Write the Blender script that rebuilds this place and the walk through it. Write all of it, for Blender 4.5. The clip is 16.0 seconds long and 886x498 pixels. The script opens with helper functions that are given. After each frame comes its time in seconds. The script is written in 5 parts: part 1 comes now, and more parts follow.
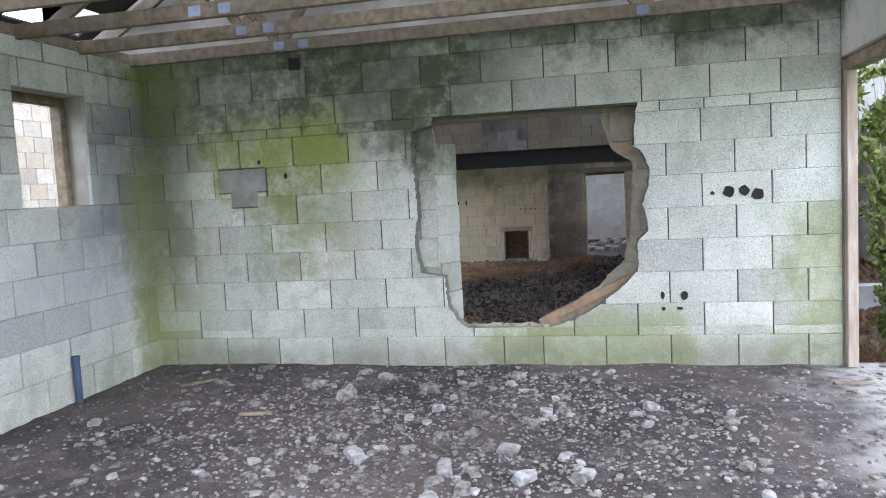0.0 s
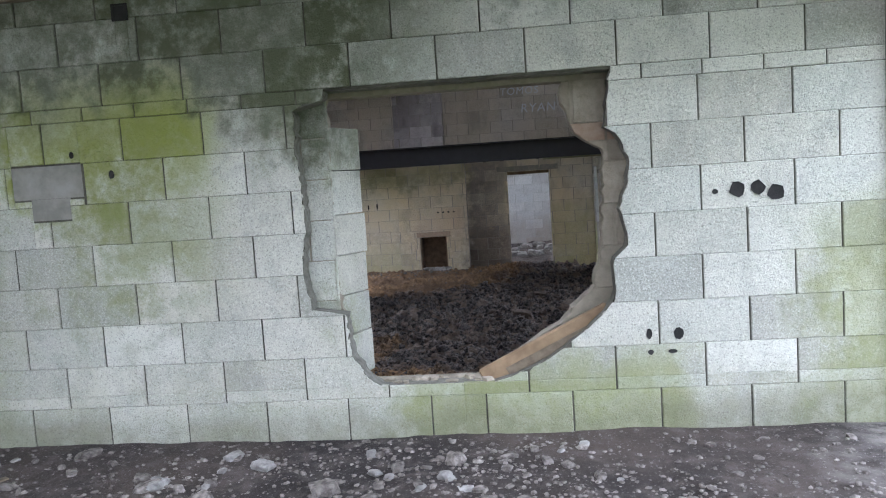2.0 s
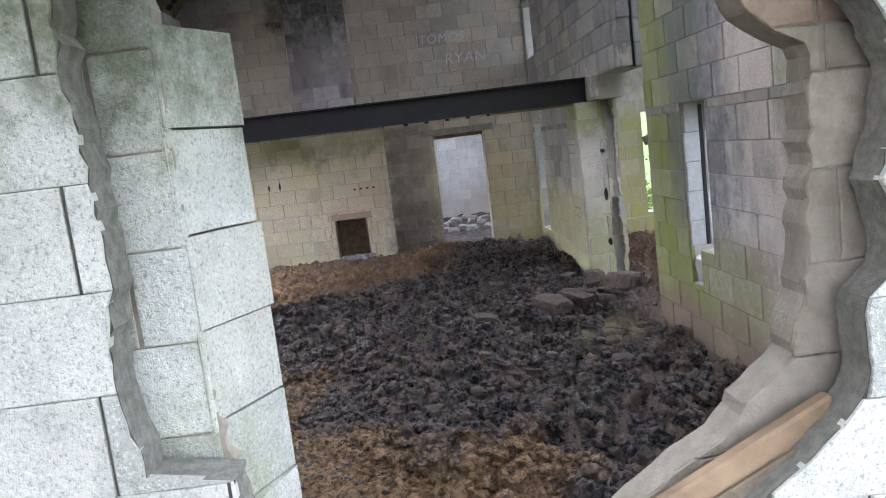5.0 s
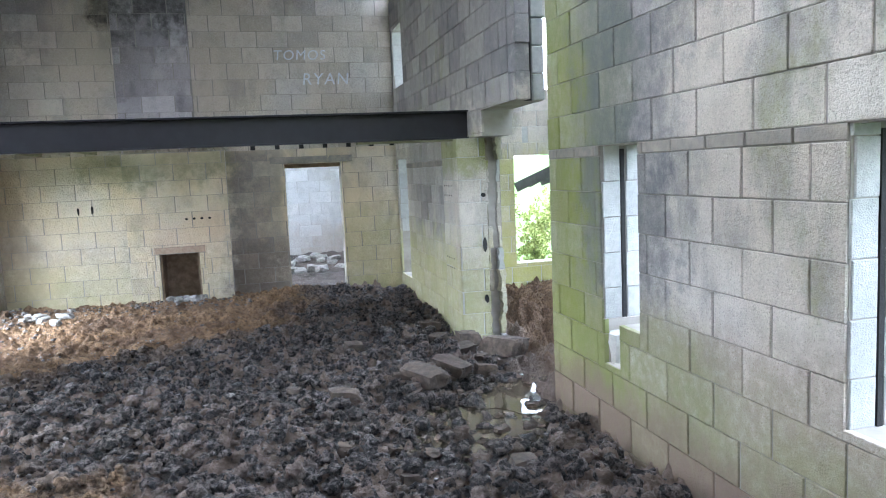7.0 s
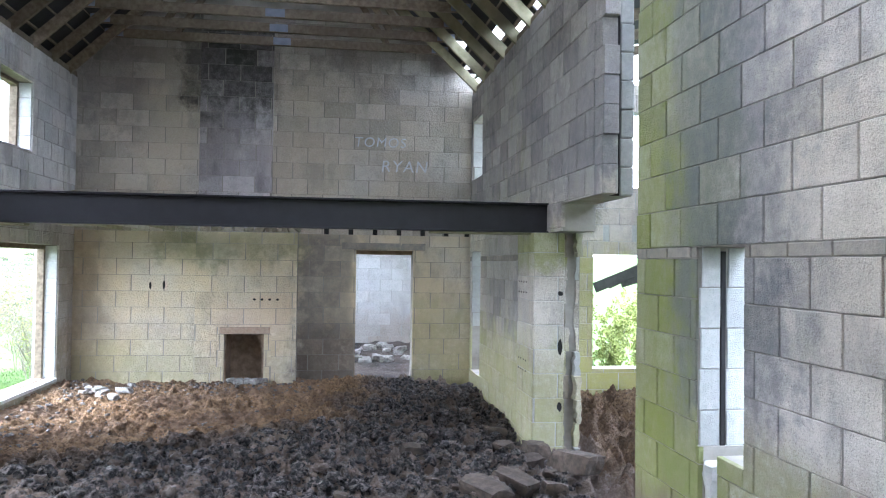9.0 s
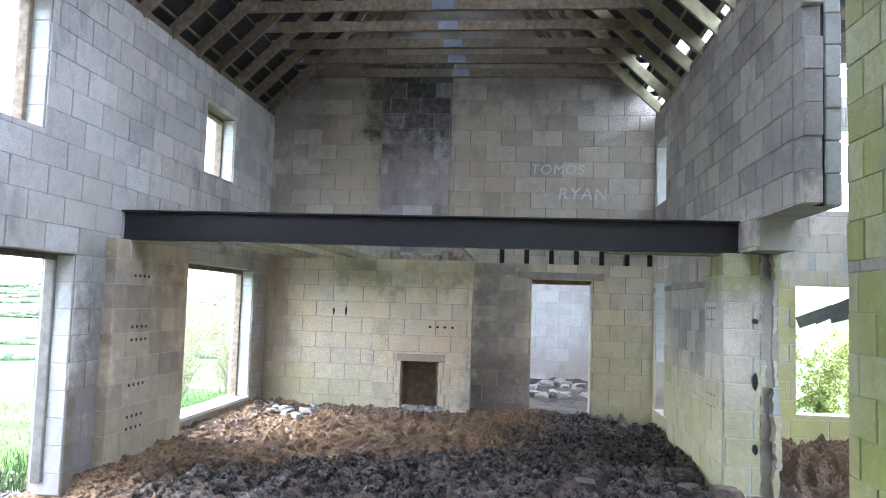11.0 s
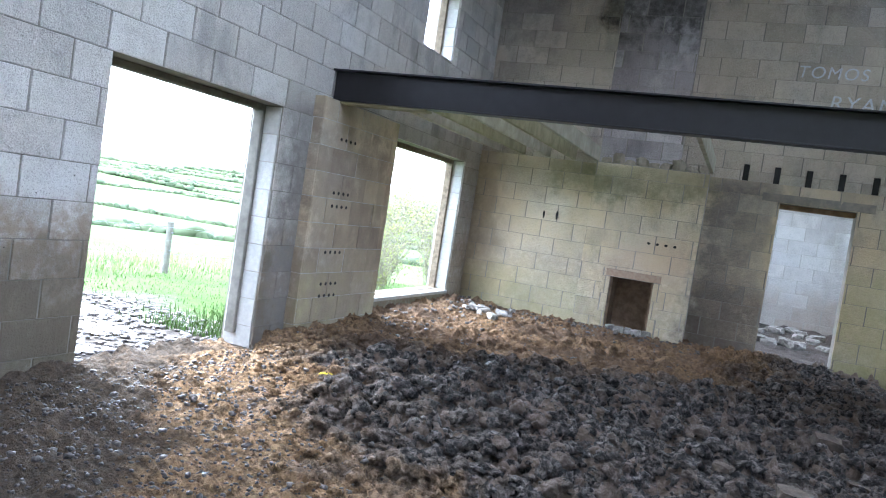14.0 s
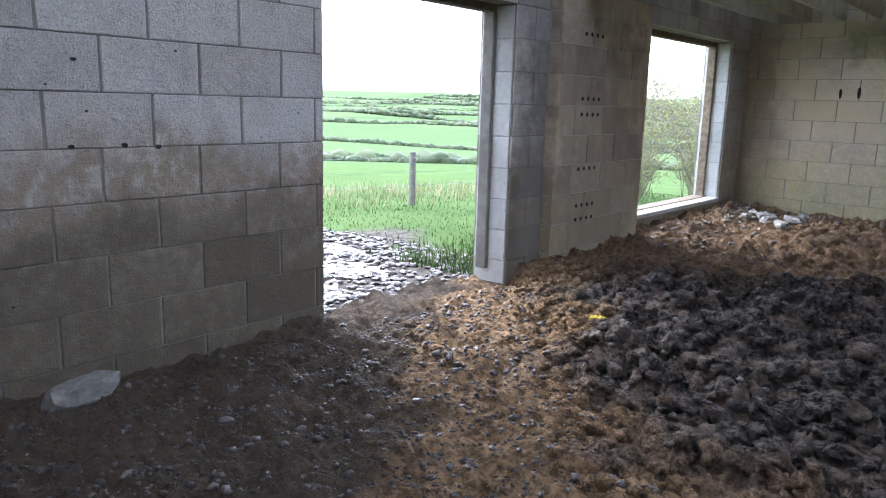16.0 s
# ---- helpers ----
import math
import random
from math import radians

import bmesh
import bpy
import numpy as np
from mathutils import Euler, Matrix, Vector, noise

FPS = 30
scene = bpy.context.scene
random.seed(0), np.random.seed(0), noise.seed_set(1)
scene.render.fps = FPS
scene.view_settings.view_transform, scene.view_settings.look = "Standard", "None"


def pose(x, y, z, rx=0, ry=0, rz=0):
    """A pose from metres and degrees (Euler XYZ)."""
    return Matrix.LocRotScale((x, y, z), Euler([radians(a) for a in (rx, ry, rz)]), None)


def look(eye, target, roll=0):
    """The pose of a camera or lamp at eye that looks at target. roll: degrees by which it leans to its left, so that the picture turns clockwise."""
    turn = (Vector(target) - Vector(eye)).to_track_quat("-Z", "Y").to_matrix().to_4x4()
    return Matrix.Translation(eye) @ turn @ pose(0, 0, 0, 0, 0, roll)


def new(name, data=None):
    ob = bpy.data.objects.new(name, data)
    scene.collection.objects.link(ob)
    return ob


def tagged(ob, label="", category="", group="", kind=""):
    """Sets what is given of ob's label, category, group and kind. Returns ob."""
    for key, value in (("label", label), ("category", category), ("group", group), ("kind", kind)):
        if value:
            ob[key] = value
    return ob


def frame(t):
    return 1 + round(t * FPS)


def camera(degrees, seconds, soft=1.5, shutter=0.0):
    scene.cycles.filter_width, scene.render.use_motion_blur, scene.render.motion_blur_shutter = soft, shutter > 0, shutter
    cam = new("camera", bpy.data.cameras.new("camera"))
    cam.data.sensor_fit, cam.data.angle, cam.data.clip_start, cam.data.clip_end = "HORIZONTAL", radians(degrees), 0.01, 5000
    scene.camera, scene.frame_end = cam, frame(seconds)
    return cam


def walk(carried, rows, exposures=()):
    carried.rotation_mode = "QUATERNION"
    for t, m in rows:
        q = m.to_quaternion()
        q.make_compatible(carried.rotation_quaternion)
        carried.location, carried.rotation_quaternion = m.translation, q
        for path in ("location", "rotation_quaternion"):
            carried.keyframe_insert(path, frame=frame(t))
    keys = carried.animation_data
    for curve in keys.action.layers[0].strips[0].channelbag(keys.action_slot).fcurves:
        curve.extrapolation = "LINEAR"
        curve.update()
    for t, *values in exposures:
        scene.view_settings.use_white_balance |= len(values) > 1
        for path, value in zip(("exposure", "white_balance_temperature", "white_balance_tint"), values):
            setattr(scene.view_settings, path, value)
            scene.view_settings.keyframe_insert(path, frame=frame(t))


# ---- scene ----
cam = camera(61.9, 16.0, soft=1.1)
METRES, EYE, TILT, LEAN, TURN = 8.05, 1.776, 0.0, 0.0, 12.5
ROWS = [
    (0.0, 0.0, 0.0, 0.0, -0.25, -4.69, 2.99),
    (0.5, -0.0007, 0.0452, -0.0008, 0.96, -3.34, 1.55),
    (1.0, -0.0022, 0.0976, 0.0009, -3.31, -3.96, 1.57),
    (1.5, 0.0057, 0.1468, -0.0036, -7.02, -4.82, 2.3),
    (2.0, 0.0098, 0.2021, -0.0015, -7.08, -4.91, 3.69),
    (2.5, 0.0049, 0.2521, 0.0002, -11.13, -5.94, 4.98),
    (3.0, 0.003, 0.2994, -0.0027, -13.16, -7.07, 5.01),
    (3.5, 0.0028, 0.3472, -0.0004, -13.14, -7.46, 5.19),
    (4.0, -0.0041, 0.3992, -0.0, -13.88, -6.74, 6.63),
    (6.5, 0.0456, 0.6246, -0.0007, -18.06, -10.19, 4.15),
    (7.0, 0.0472, 0.6589, -0.0006, -26.5, -6.15, 2.55),
    (7.5, 0.0569, 0.6807, 0.0006, -26.71, -1.07, 1.91),
    (8.0, 0.0601, 0.6965, 0.0034, -21.13, 1.4, 1.29),
    (8.5, 0.0605, 0.7036, 0.0012, -20.76, 1.99, 0.21),
    (9.0, 0.07, 0.708, -0.0022, -20.75, 1.19, -0.75),
    (9.5, 0.0833, 0.7097, -0.0109, -10.89, -0.92, 1.28),
    (12.0, 0.0963, 0.7573, -0.0388, -4.62, 7.0, -2.7),
    (12.5, 0.0988, 0.7683, -0.0496, -1.33, -1.04, -2.42),
    (13.0, 0.0966, 0.7833, -0.0581, 1.69, -5.26, -2.28),
    (13.5, 0.0964, 0.8089, -0.0648, 4.47, -4.56, -5.88),
    (14.0, 0.0962, 0.8382, -0.0666, 9.82, -2.89, -8.64),
    (14.5, 0.0812, 0.8628, -0.0668, 19.0, -6.06, -3.49),
    (15.0, 0.0725, 0.8874, -0.0694, 30.09, -9.51, -0.75),
    (15.5, 0.0691, 0.9087, -0.0694, 30.82, -10.21, -1.01),
    (16.0, 0.0518, 0.9325, -0.0715, 27.83, -11.2, -1.52),
]
EXPOSURES = [(0.0, 2.45, 6000, 14), (2.5, 2.4, 5950, 15), (4.0, 2.5, 6150, 17), (6.3, 3.9, 5650, 11), (7.0, 3.9, 5600, 8), (9.5, 3.8, 5600, 11), (12.5, 3.9, 5600, 11), (13.5, 3.75, 5550, 9), (14.5, 3.25, 5500, 8), (15.0, 2.85, 5550, 9), (16.0, 2.5, 5700, 13)]
walk(cam, [(t, pose(0, 0, EYE, TILT, LEAN, TURN) @ pose(METRES * x, METRES * y, METRES * z, 90 + pitch, roll, yaw)) for t, x, y, z, yaw, pitch, roll in ROWS], EXPOSURES)

# ---- world and sun: a bright overcast day ----
world = bpy.data.worlds.new("overcast_sky")
scene.world = world
world.use_nodes = True
wn, wl = world.node_tree.nodes, world.node_tree.links
sky = wn.new("ShaderNodeTexSky")
sky.sky_type, sky.sun_disc = "NISHITA", False
sky.sun_elevation, sky.sun_rotation = radians(43), radians(278.5)
sky.air_density, sky.dust_density, sky.ozone_density = 1.0, 4.0, 1.0
white = wn.new("ShaderNodeMix")
white.data_type = "RGBA"
white.inputs[0].default_value = 0.75
white.inputs[7].default_value = (9.4, 10.0, 11.2, 1)
wl.new(sky.outputs[0], white.inputs[6])
wl.new(white.outputs[2], wn["Background"].inputs[0])
wn["Background"].inputs[1].default_value = 0.15
sun = new("sun", bpy.data.lights.new("sun", "SUN"))
sun.data.energy, sun.data.angle, sun.data.color = 0.75, radians(40), (1.0, 0.96, 0.9)
sun.matrix_world = look((-10, 1.5, 9.5), (0, 0, 0))
scene.view_settings.exposure = 0.0


# ---- materials ----
def mat(name, rough=0.9, metal=0.0):
    m = bpy.data.materials.new(name)
    m.use_nodes = True
    b = m.node_tree.nodes["Principled BSDF"]
    b.inputs["Roughness"].default_value, b.inputs["Metallic"].default_value = rough, metal
    return m, m.node_tree, b


def place(nt, stretch=(1, 1, 1)):
    g = nt.nodes.new("ShaderNodeNewGeometry")
    m = nt.nodes.new("ShaderNodeMapping")
    m.inputs["Scale"].default_value = stretch
    nt.links.new(g.outputs["Position"], m.inputs["Vector"])
    return m.outputs[0]


def speck(nt, vec, scale, detail=4.0, rough=0.55):
    n = nt.nodes.new("ShaderNodeTexNoise")
    n.inputs["Scale"].default_value, n.inputs["Detail"].default_value, n.inputs["Roughness"].default_value = scale, detail, rough
    nt.links.new(vec, n.inputs["Vector"])
    return n.outputs[0]


def ramp(nt, fac, lo, hi):
    r = nt.nodes.new("ShaderNodeMapRange")
    r.inputs[1].default_value, r.inputs[2].default_value = lo, hi
    r.interpolation_type = "SMOOTHSTEP"
    nt.links.new(fac, r.inputs[0])
    return r.outputs[0]


def mult(nt, a, b, op="MULTIPLY"):
    n = nt.nodes.new("ShaderNodeMath")
    n.operation = op
    for k, v in enumerate((a, b)):
        if isinstance(v, (int, float)):
            n.inputs[k].default_value = v
        else:
            nt.links.new(v, n.inputs[k])
    return n.outputs[0]


def blend(nt, fac, a, b, mode="MIX"):
    n = nt.nodes.new("ShaderNodeMix")
    n.data_type, n.blend_type = "RGBA", mode
    for k, v in ((0, fac), (6, a), (7, b)):
        if isinstance(v, (int, float)):
            n.inputs[k].default_value = v
        elif isinstance(v, tuple):
            n.inputs[k].default_value = (*v, 1)
        else:
            nt.links.new(v, n.inputs[k])
    return n.outputs[2]


def relief(nt, b, height, depth, strength=1.0):
    n = nt.nodes.new("ShaderNodeBump")
    n.inputs["Strength"].default_value, n.inputs["Distance"].default_value = strength, depth
    nt.links.new(height, n.inputs["Height"])
    nt.links.new(n.outputs[0], b.inputs["Normal"])


def height_of(nt):
    g = nt.nodes.new("ShaderNodeNewGeometry")
    x = nt.nodes.new("ShaderNodeSeparateXYZ")
    nt.links.new(g.outputs["Position"], x.inputs[0])
    return x.outputs


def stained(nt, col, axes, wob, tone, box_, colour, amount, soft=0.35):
    """A stain or other tint of its own shape: a soft-edged patch of the wall, x0, x1, y0, y1, z0, z1, ragged by wob."""
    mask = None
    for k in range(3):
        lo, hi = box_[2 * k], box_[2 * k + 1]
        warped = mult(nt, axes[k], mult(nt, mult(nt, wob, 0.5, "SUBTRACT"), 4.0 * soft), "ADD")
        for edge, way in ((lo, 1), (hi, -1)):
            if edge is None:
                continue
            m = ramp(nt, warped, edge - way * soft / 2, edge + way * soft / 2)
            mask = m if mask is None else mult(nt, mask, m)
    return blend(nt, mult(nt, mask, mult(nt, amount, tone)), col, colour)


def block_paint(name, c1, c2, algae=0.5, low=0.9, soot=0.4, tan=0.0, splash=0.0, stains_and_tints=(), pit_depth=0.012):
    """Weathered concrete block: c1, c2 the tones of single blocks; algae patches; soot staining; tan lime staining;
    further coloured patches by box.
    """
    m, nt, b = mat(name, 0.93)
    p = place(nt)
    axes = height_of(nt)
    info = nt.nodes.new("ShaderNodeObjectInfo")
    rnd = info.outputs["Random"]
    other = mult(nt, mult(nt, rnd, 17.31), 1.0, "MODULO")
    third = mult(nt, mult(nt, rnd, 71.7), 1.0, "MODULO")
    col = blend(nt, rnd, c1, c2)
    col = blend(nt, mult(nt, other, 0.3), col, (c1[0] * 0.98, c1[1] * 0.86, c1[2] * 0.72))
    col = blend(nt, mult(nt, ramp(nt, third, 0.72, 1.0), 0.45), col, tuple(v * 0.55 for v in c1))
    mid = speck(nt, p, 5.5, 7, 0.66)
    col = blend(nt, mult(nt, ramp(nt, mid, 0.42, 0.72), 0.45), col, tuple(v * 0.62 for v in c1))
    grit = speck(nt, p, 105, 3, 0.8)
    col = blend(nt, mult(nt, ramp(nt, grit, 0.53, 0.68), 0.6), col, tuple(min(0.9, v * 1.15) for v in c2))
    col = blend(nt, mult(nt, ramp(nt, grit, 0.46, 0.34), 0.7), col, tuple(v * 0.42 for v in c1))
    if tan:
        col = blend(nt, mult(nt, ramp(nt, speck(nt, p, 0.7, 5), 0.3, 0.6), tan), col, (0.66, 0.53, 0.34))
    streak = speck(nt, place(nt, (1.3, 1.3, 0.6)), 1.7, 8, 0.66)
    dark = mult(nt, ramp(nt, mult(nt, streak, mult(nt, other, 0.12), "ADD"), 0.56, 0.74), soot)
    col = blend(nt, dark, col, (0.1, 0.1, 0.11))
    patch = speck(nt, place(nt, (1, 1, 0.5)), 1.1, 7, 0.66)
    damp = ramp(nt, mult(nt, axes[2], mult(nt, patch, 1.3), "SUBTRACT"), low + 0.1, low - 0.75)
    if splash:
        tide = ramp(nt, mult(nt, axes[2], mult(nt, speck(nt, place(nt, (1, 1, 0.3)), 1.6, 7, 0.65), 0.9), "SUBTRACT"), 0.62, 0.36)
        col = blend(nt, mult(nt, mult(nt, tide, splash), ramp(nt, speck(nt, p, 17, 5), 0.2, 0.6)), col, (0.27, 0.21, 0.145))
    moss = mult(nt, mult(nt, damp, 0.6), ramp(nt, patch, 0.57, 0.7), "MAXIMUM")
    moss = mult(nt, moss, mult(nt, ramp(nt, speck(nt, p, 9, 7, 0.7), 0.25, 0.7), algae))
    col = blend(nt, moss, col, (0.2, 0.225, 0.06))
    wob = mult(nt, mult(nt, patch, 0.55), mult(nt, mid, 0.45), "ADD")
    tone = mult(nt, mult(nt, mult(nt, other, 0.4), 0.5, "ADD"), mult(nt, ramp(nt, speck(nt, p, 11, 8, 0.72), 0.3, 0.68), 0.3), "ADD")
    for box_, colour, amount, soft in stains_and_tints:
        col = stained(nt, col, axes, wob, tone, box_, colour, amount, soft)
    nt.links.new(col, b.inputs["Base Color"])
    relief(nt, b, mult(nt, grit, mult(nt, speck(nt, p, 28, 4), 1.2), "ADD"), pit_depth, 1.0)
    return m


def plain(name, c1, c2, scale=12, rough=0.9, depth=0.004, stretch=(1, 1, 1), metal=0.0, rand=True):
    m, nt, b = mat(name, rough, metal)
    p = place(nt, stretch)
    n = speck(nt, p, scale, 6, 0.6)
    col = blend(nt, ramp(nt, n, 0.3, 0.7), c1, c2)
    col = blend(nt, mult(nt, ramp(nt, speck(nt, place(nt), 1.7, 4), 0.4, 0.7), 0.4), col, tuple(v * 0.6 for v in c1))
    if rand:
        info = nt.nodes.new("ShaderNodeObjectInfo")
        isl = nt.nodes.new("ShaderNodeNewGeometry")
        tone = mult(nt, mult(nt, info.outputs["Random"], isl.outputs["Random Per Island"], "ADD"), 0.32)
        col = blend(nt, tone, col, tuple(v * 0.45 for v in c1))
    nt.links.new(col, b.inputs["Base Color"])
    relief(nt, b, mult(nt, n, speck(nt, p, scale * 5, 3), "ADD"), depth, 0.7)
    return m


N = None
DK_GREEN, GREEN, BRIGHT, INK, BROWN = (0.085, 0.095, 0.05), (0.2, 0.225, 0.07), (0.24, 0.27, 0.04), (0.12, 0.125, 0.145), (0.2, 0.15, 0.11)
BLOCK_A = block_paint("block_front_room", (0.46, 0.465, 0.405), (0.63, 0.625, 0.55), algae=0.5, low=0.4, soot=0.25, pit_depth=0.007, stains_and_tints=(
    ((N, -0.7, 5.2, N, 2.16, N), DK_GREEN, 0.95, 0.6), ((-0.7, N, 5.2, N, 2.72, N), DK_GREEN, 0.9, 0.3), ((N, -3.3, 5.2, N, N, N), GREEN, 0.75, 0.6), ((N, -3.35, 5.2, N, 1.0, 2.4), DK_GREEN, 0.6, 0.4),
    ((-3.1, -1.9, 5.2, N, 1.8, 2.3), BRIGHT, 0.9, 0.4), ((-2.7, -2.0, 5.2, N, 1.2, 2.1), GREEN, 0.75, 0.6), ((1.15, N, 5.2, N, N, 1.5), GREEN, 0.6, 0.4), ((-0.9, 0.6, 5.2, N, N, 0.82), GREEN, 0.75, 0.25), ((N, N, 5.2, N, N, 0.58), (0.13, 0.13, 0.08), 0.6, 0.2),
    ((N, -3.6, 4.6, 5.45, 1.3, 2.5), (0.12, 0.12, 0.15), 1.0, 0.6), ((N, -3.6, 3.0, 5.45, 0.9, 1.5), (0.3, 0.3, 0.34), 0.6, 0.6), ((N, -3.6, 5.15, 5.6, N, 2.2), GREEN, 0.7, 0.3)))
BLOCK_B = block_paint("block_hall_side", (0.44, 0.43, 0.43), (0.62, 0.61, 0.6), algae=0.25, low=0.1, soot=0.4, tan=0.15, splash=0.85, stains_and_tints=(
    # darker foot, darker strip between doorway and pier, darker far corner
    ((N, N, N, N, N, 0.3), (0.16, 0.15, 0.09), 0.6, 0.25), ((N, N, N, 11.9, N, 0.66), (0.13, 0.108, 0.078), 0.95, 0.25), ((N, N, 11.8, 12.6, N, 1.9), (0.2, 0.185, 0.17), 0.9, 0.4), ((N, N, 15.7, N, N, 2.2), (0.24, 0.2, 0.15), 0.6, 0.3)))
BLOCK_C = block_paint("block_hall_end", (0.56, 0.52, 0.45), (0.72, 0.67, 0.58), algae=0.5, low=0.15, soot=0.3, tan=0.9, splash=0.35, stains_and_tints=(
    # darker brown over the left pier below z = 2
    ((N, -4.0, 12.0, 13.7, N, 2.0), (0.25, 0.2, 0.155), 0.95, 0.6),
    # darker strip from chimney breast to doorway, darker left corner
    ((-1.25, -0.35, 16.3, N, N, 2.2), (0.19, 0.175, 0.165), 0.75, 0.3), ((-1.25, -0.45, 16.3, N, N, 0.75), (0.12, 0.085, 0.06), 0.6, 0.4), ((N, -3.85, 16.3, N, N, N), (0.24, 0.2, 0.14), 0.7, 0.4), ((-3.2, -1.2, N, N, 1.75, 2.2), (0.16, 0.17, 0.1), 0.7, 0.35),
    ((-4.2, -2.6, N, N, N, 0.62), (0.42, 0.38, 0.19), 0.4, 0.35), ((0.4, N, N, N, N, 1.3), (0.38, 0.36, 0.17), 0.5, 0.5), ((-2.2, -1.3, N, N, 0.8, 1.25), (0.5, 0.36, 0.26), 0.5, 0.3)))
BLOCK_R = block_paint("block_hall_east", (0.52, 0.485, 0.44), (0.68, 0.645, 0.6), algae=0.55, low=0.1, soot=0.4, tan=0.2, splash=0.5, pit_depth=0.007, stains_and_tints=(
    ((N, N, 9.15, 10.5, N, N), GREEN, 0.85, 0.5), ((N, N, 9.75, 10.5, N, 2.6), BRIGHT, 0.4, 0.4), ((N, N, 8.7, 9.85, 0.95, 4.4), INK, 0.75, 0.5), ((N, N, 7.2, 8.9, 2.5, 4.4), INK, 0.4, 0.7), ((N, N, 8.35, 10.0, N, 0.85), GREEN, 0.75, 0.5), ((N, N, N, 8.4, N, 0.6), GREEN, 0.5, 0.6), ((N, N, N, 10.5, N, 0.36), BROWN, 1.0, 0.3),
    ((N, 1.6, 10.7, N, 2.25, N), INK, 0.7, 0.7), ((N, 1.6, 13.0, 15.3, 0.9, 2.2), INK, 0.45, 0.6), ((N, 1.6, 12.0, N, N, 1.0), (0.42, 0.42, 0.18), 0.6, 0.6), ((N, 1.6, 12.2, 13.1, 1.75, 2.1), BRIGHT, 0.6, 0.2), ((1.6, N, 15.0, N, N, 2.0), (0.42, 0.4, 0.12), 0.75, 0.5)))
BLOCK_U = block_paint("block_gable", (0.4, 0.375, 0.335), (0.6, 0.56, 0.5), algae=0.2, low=0.0, soot=0.3, tan=0.3, stains_and_tints=(
    # darker strip left of the flue, darker left side, darker above z = 4.5
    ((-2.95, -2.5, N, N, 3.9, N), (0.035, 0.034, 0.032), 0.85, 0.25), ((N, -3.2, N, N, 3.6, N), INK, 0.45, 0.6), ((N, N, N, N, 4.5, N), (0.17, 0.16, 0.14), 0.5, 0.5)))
BLOCK_W = block_paint("block_outer_room", (0.58, 0.59, 0.6), (0.72, 0.72, 0.71), algae=0.15, low=0.1, soot=0.2, stains_and_tints=(((N, N, 18.0, N, N, 0.75), (0.4, 0.33, 0.27), 0.6, 0.4),))
# base colour lifted very pale to carry the glare of daylight outside
YARD = block_paint("bright_yard_stone", (0.66, 0.6, 0.48), (0.8, 0.76, 0.66), algae=0.1, low=0.2, soot=0.15)
MORTAR = plain("mortar", (0.3, 0.275, 0.235), (0.54, 0.5, 0.44), 3.2)
MORTAR_DARK = plain("damp_mortar", (0.16, 0.145, 0.12), (0.32, 0.3, 0.26), 3.2)
REVEAL = plain("cut_block", (0.5, 0.5, 0.47), (0.62, 0.62, 0.58), 30, 0.95, 0.008)
RENDERED = plain("bare_leaf", (0.32, 0.28, 0.21), (0.47, 0.41, 0.32), 20, 0.95, 0.006)
MORTAR_EDGE = plain("broken_block_edge", (0.15, 0.145, 0.115), (0.3, 0.29, 0.24), 30, 0.95, 0.008)
# grey with recess shadow mixed in, for the niche and some chipped holes
RECESS_SHADE = plain("recess_shade", (0.22, 0.21, 0.18), (0.4, 0.38, 0.34), 6)
OPEN_JOINT = plain("open_joint", (0.05, 0.048, 0.035), (0.16, 0.15, 0.11), 8)
BRICK = plain("brick", (0.42, 0.29, 0.2), (0.55, 0.43, 0.33), 25)
LIME = plain("limestone_course", (0.3, 0.28, 0.25), (0.46, 0.4, 0.32), 15)
WOOD = plain("weathered_timber", (0.15, 0.115, 0.075), (0.31, 0.245, 0.17), 6, 0.85, 0.002, (3, 3, 3))
WOOD_RAW = plain("split_timber", (0.24, 0.155, 0.085), (0.44, 0.31, 0.18), 8, 0.8, 0.003)
WOOD_PAINT = plain("flaking_timber", (0.42, 0.3, 0.22), (0.6, 0.52, 0.44), 9, 0.8, 0.003, (3, 3, 0.5))
# mossy timber tone, also the lit version of WOOD for the right rafters
WOOD_GREEN = plain("mossy_and_lit_timber", (0.24, 0.22, 0.12), (0.42, 0.38, 0.24), 6, 0.85, 0.002)
JOIST = plain("pale_joist", (0.36, 0.33, 0.25), (0.56, 0.52, 0.42), 6, 0.85, 0.002)
FELT = plain("roof_felt", (0.02, 0.02, 0.022), (0.04, 0.04, 0.042), 5, 0.9, 0.003)
STEEL = plain("black_painted_steel", (0.009, 0.008, 0.011), (0.02, 0.018, 0.024), 10, 0.5, 0.001)
PLATE = plain("galvanised_plate", (0.25, 0.28, 0.36), (0.36, 0.4, 0.5), 10, 0.45, 0.001, metal=0.6)
SOOT = plain("sooty_block", (0.2, 0.14, 0.09), (0.38, 0.28, 0.2), 12)
# near-black of the electrical box, also painted where holes would be in shade
DARK = plain("dark_box_and_hole_shade", (0.015, 0.014, 0.013), (0.03, 0.028, 0.025), 20)
STONE = plain("pale_stone", (0.2, 0.19, 0.175), (0.48, 0.46, 0.43), 25, 0.85, 0.004)
RUBBLE = plain("muddy_rubble", (0.05, 0.036, 0.026), (0.17, 0.128, 0.094), 18, 0.8, 0.006)
CLOD = plain("mud_clod", (0.05, 0.043, 0.04), (0.2, 0.168, 0.15), 22, 0.34, 0.008)
EARTH = plain("brown_earth", (0.16, 0.105, 0.065), (0.42, 0.3, 0.19), 30, 0.95, 0.004)
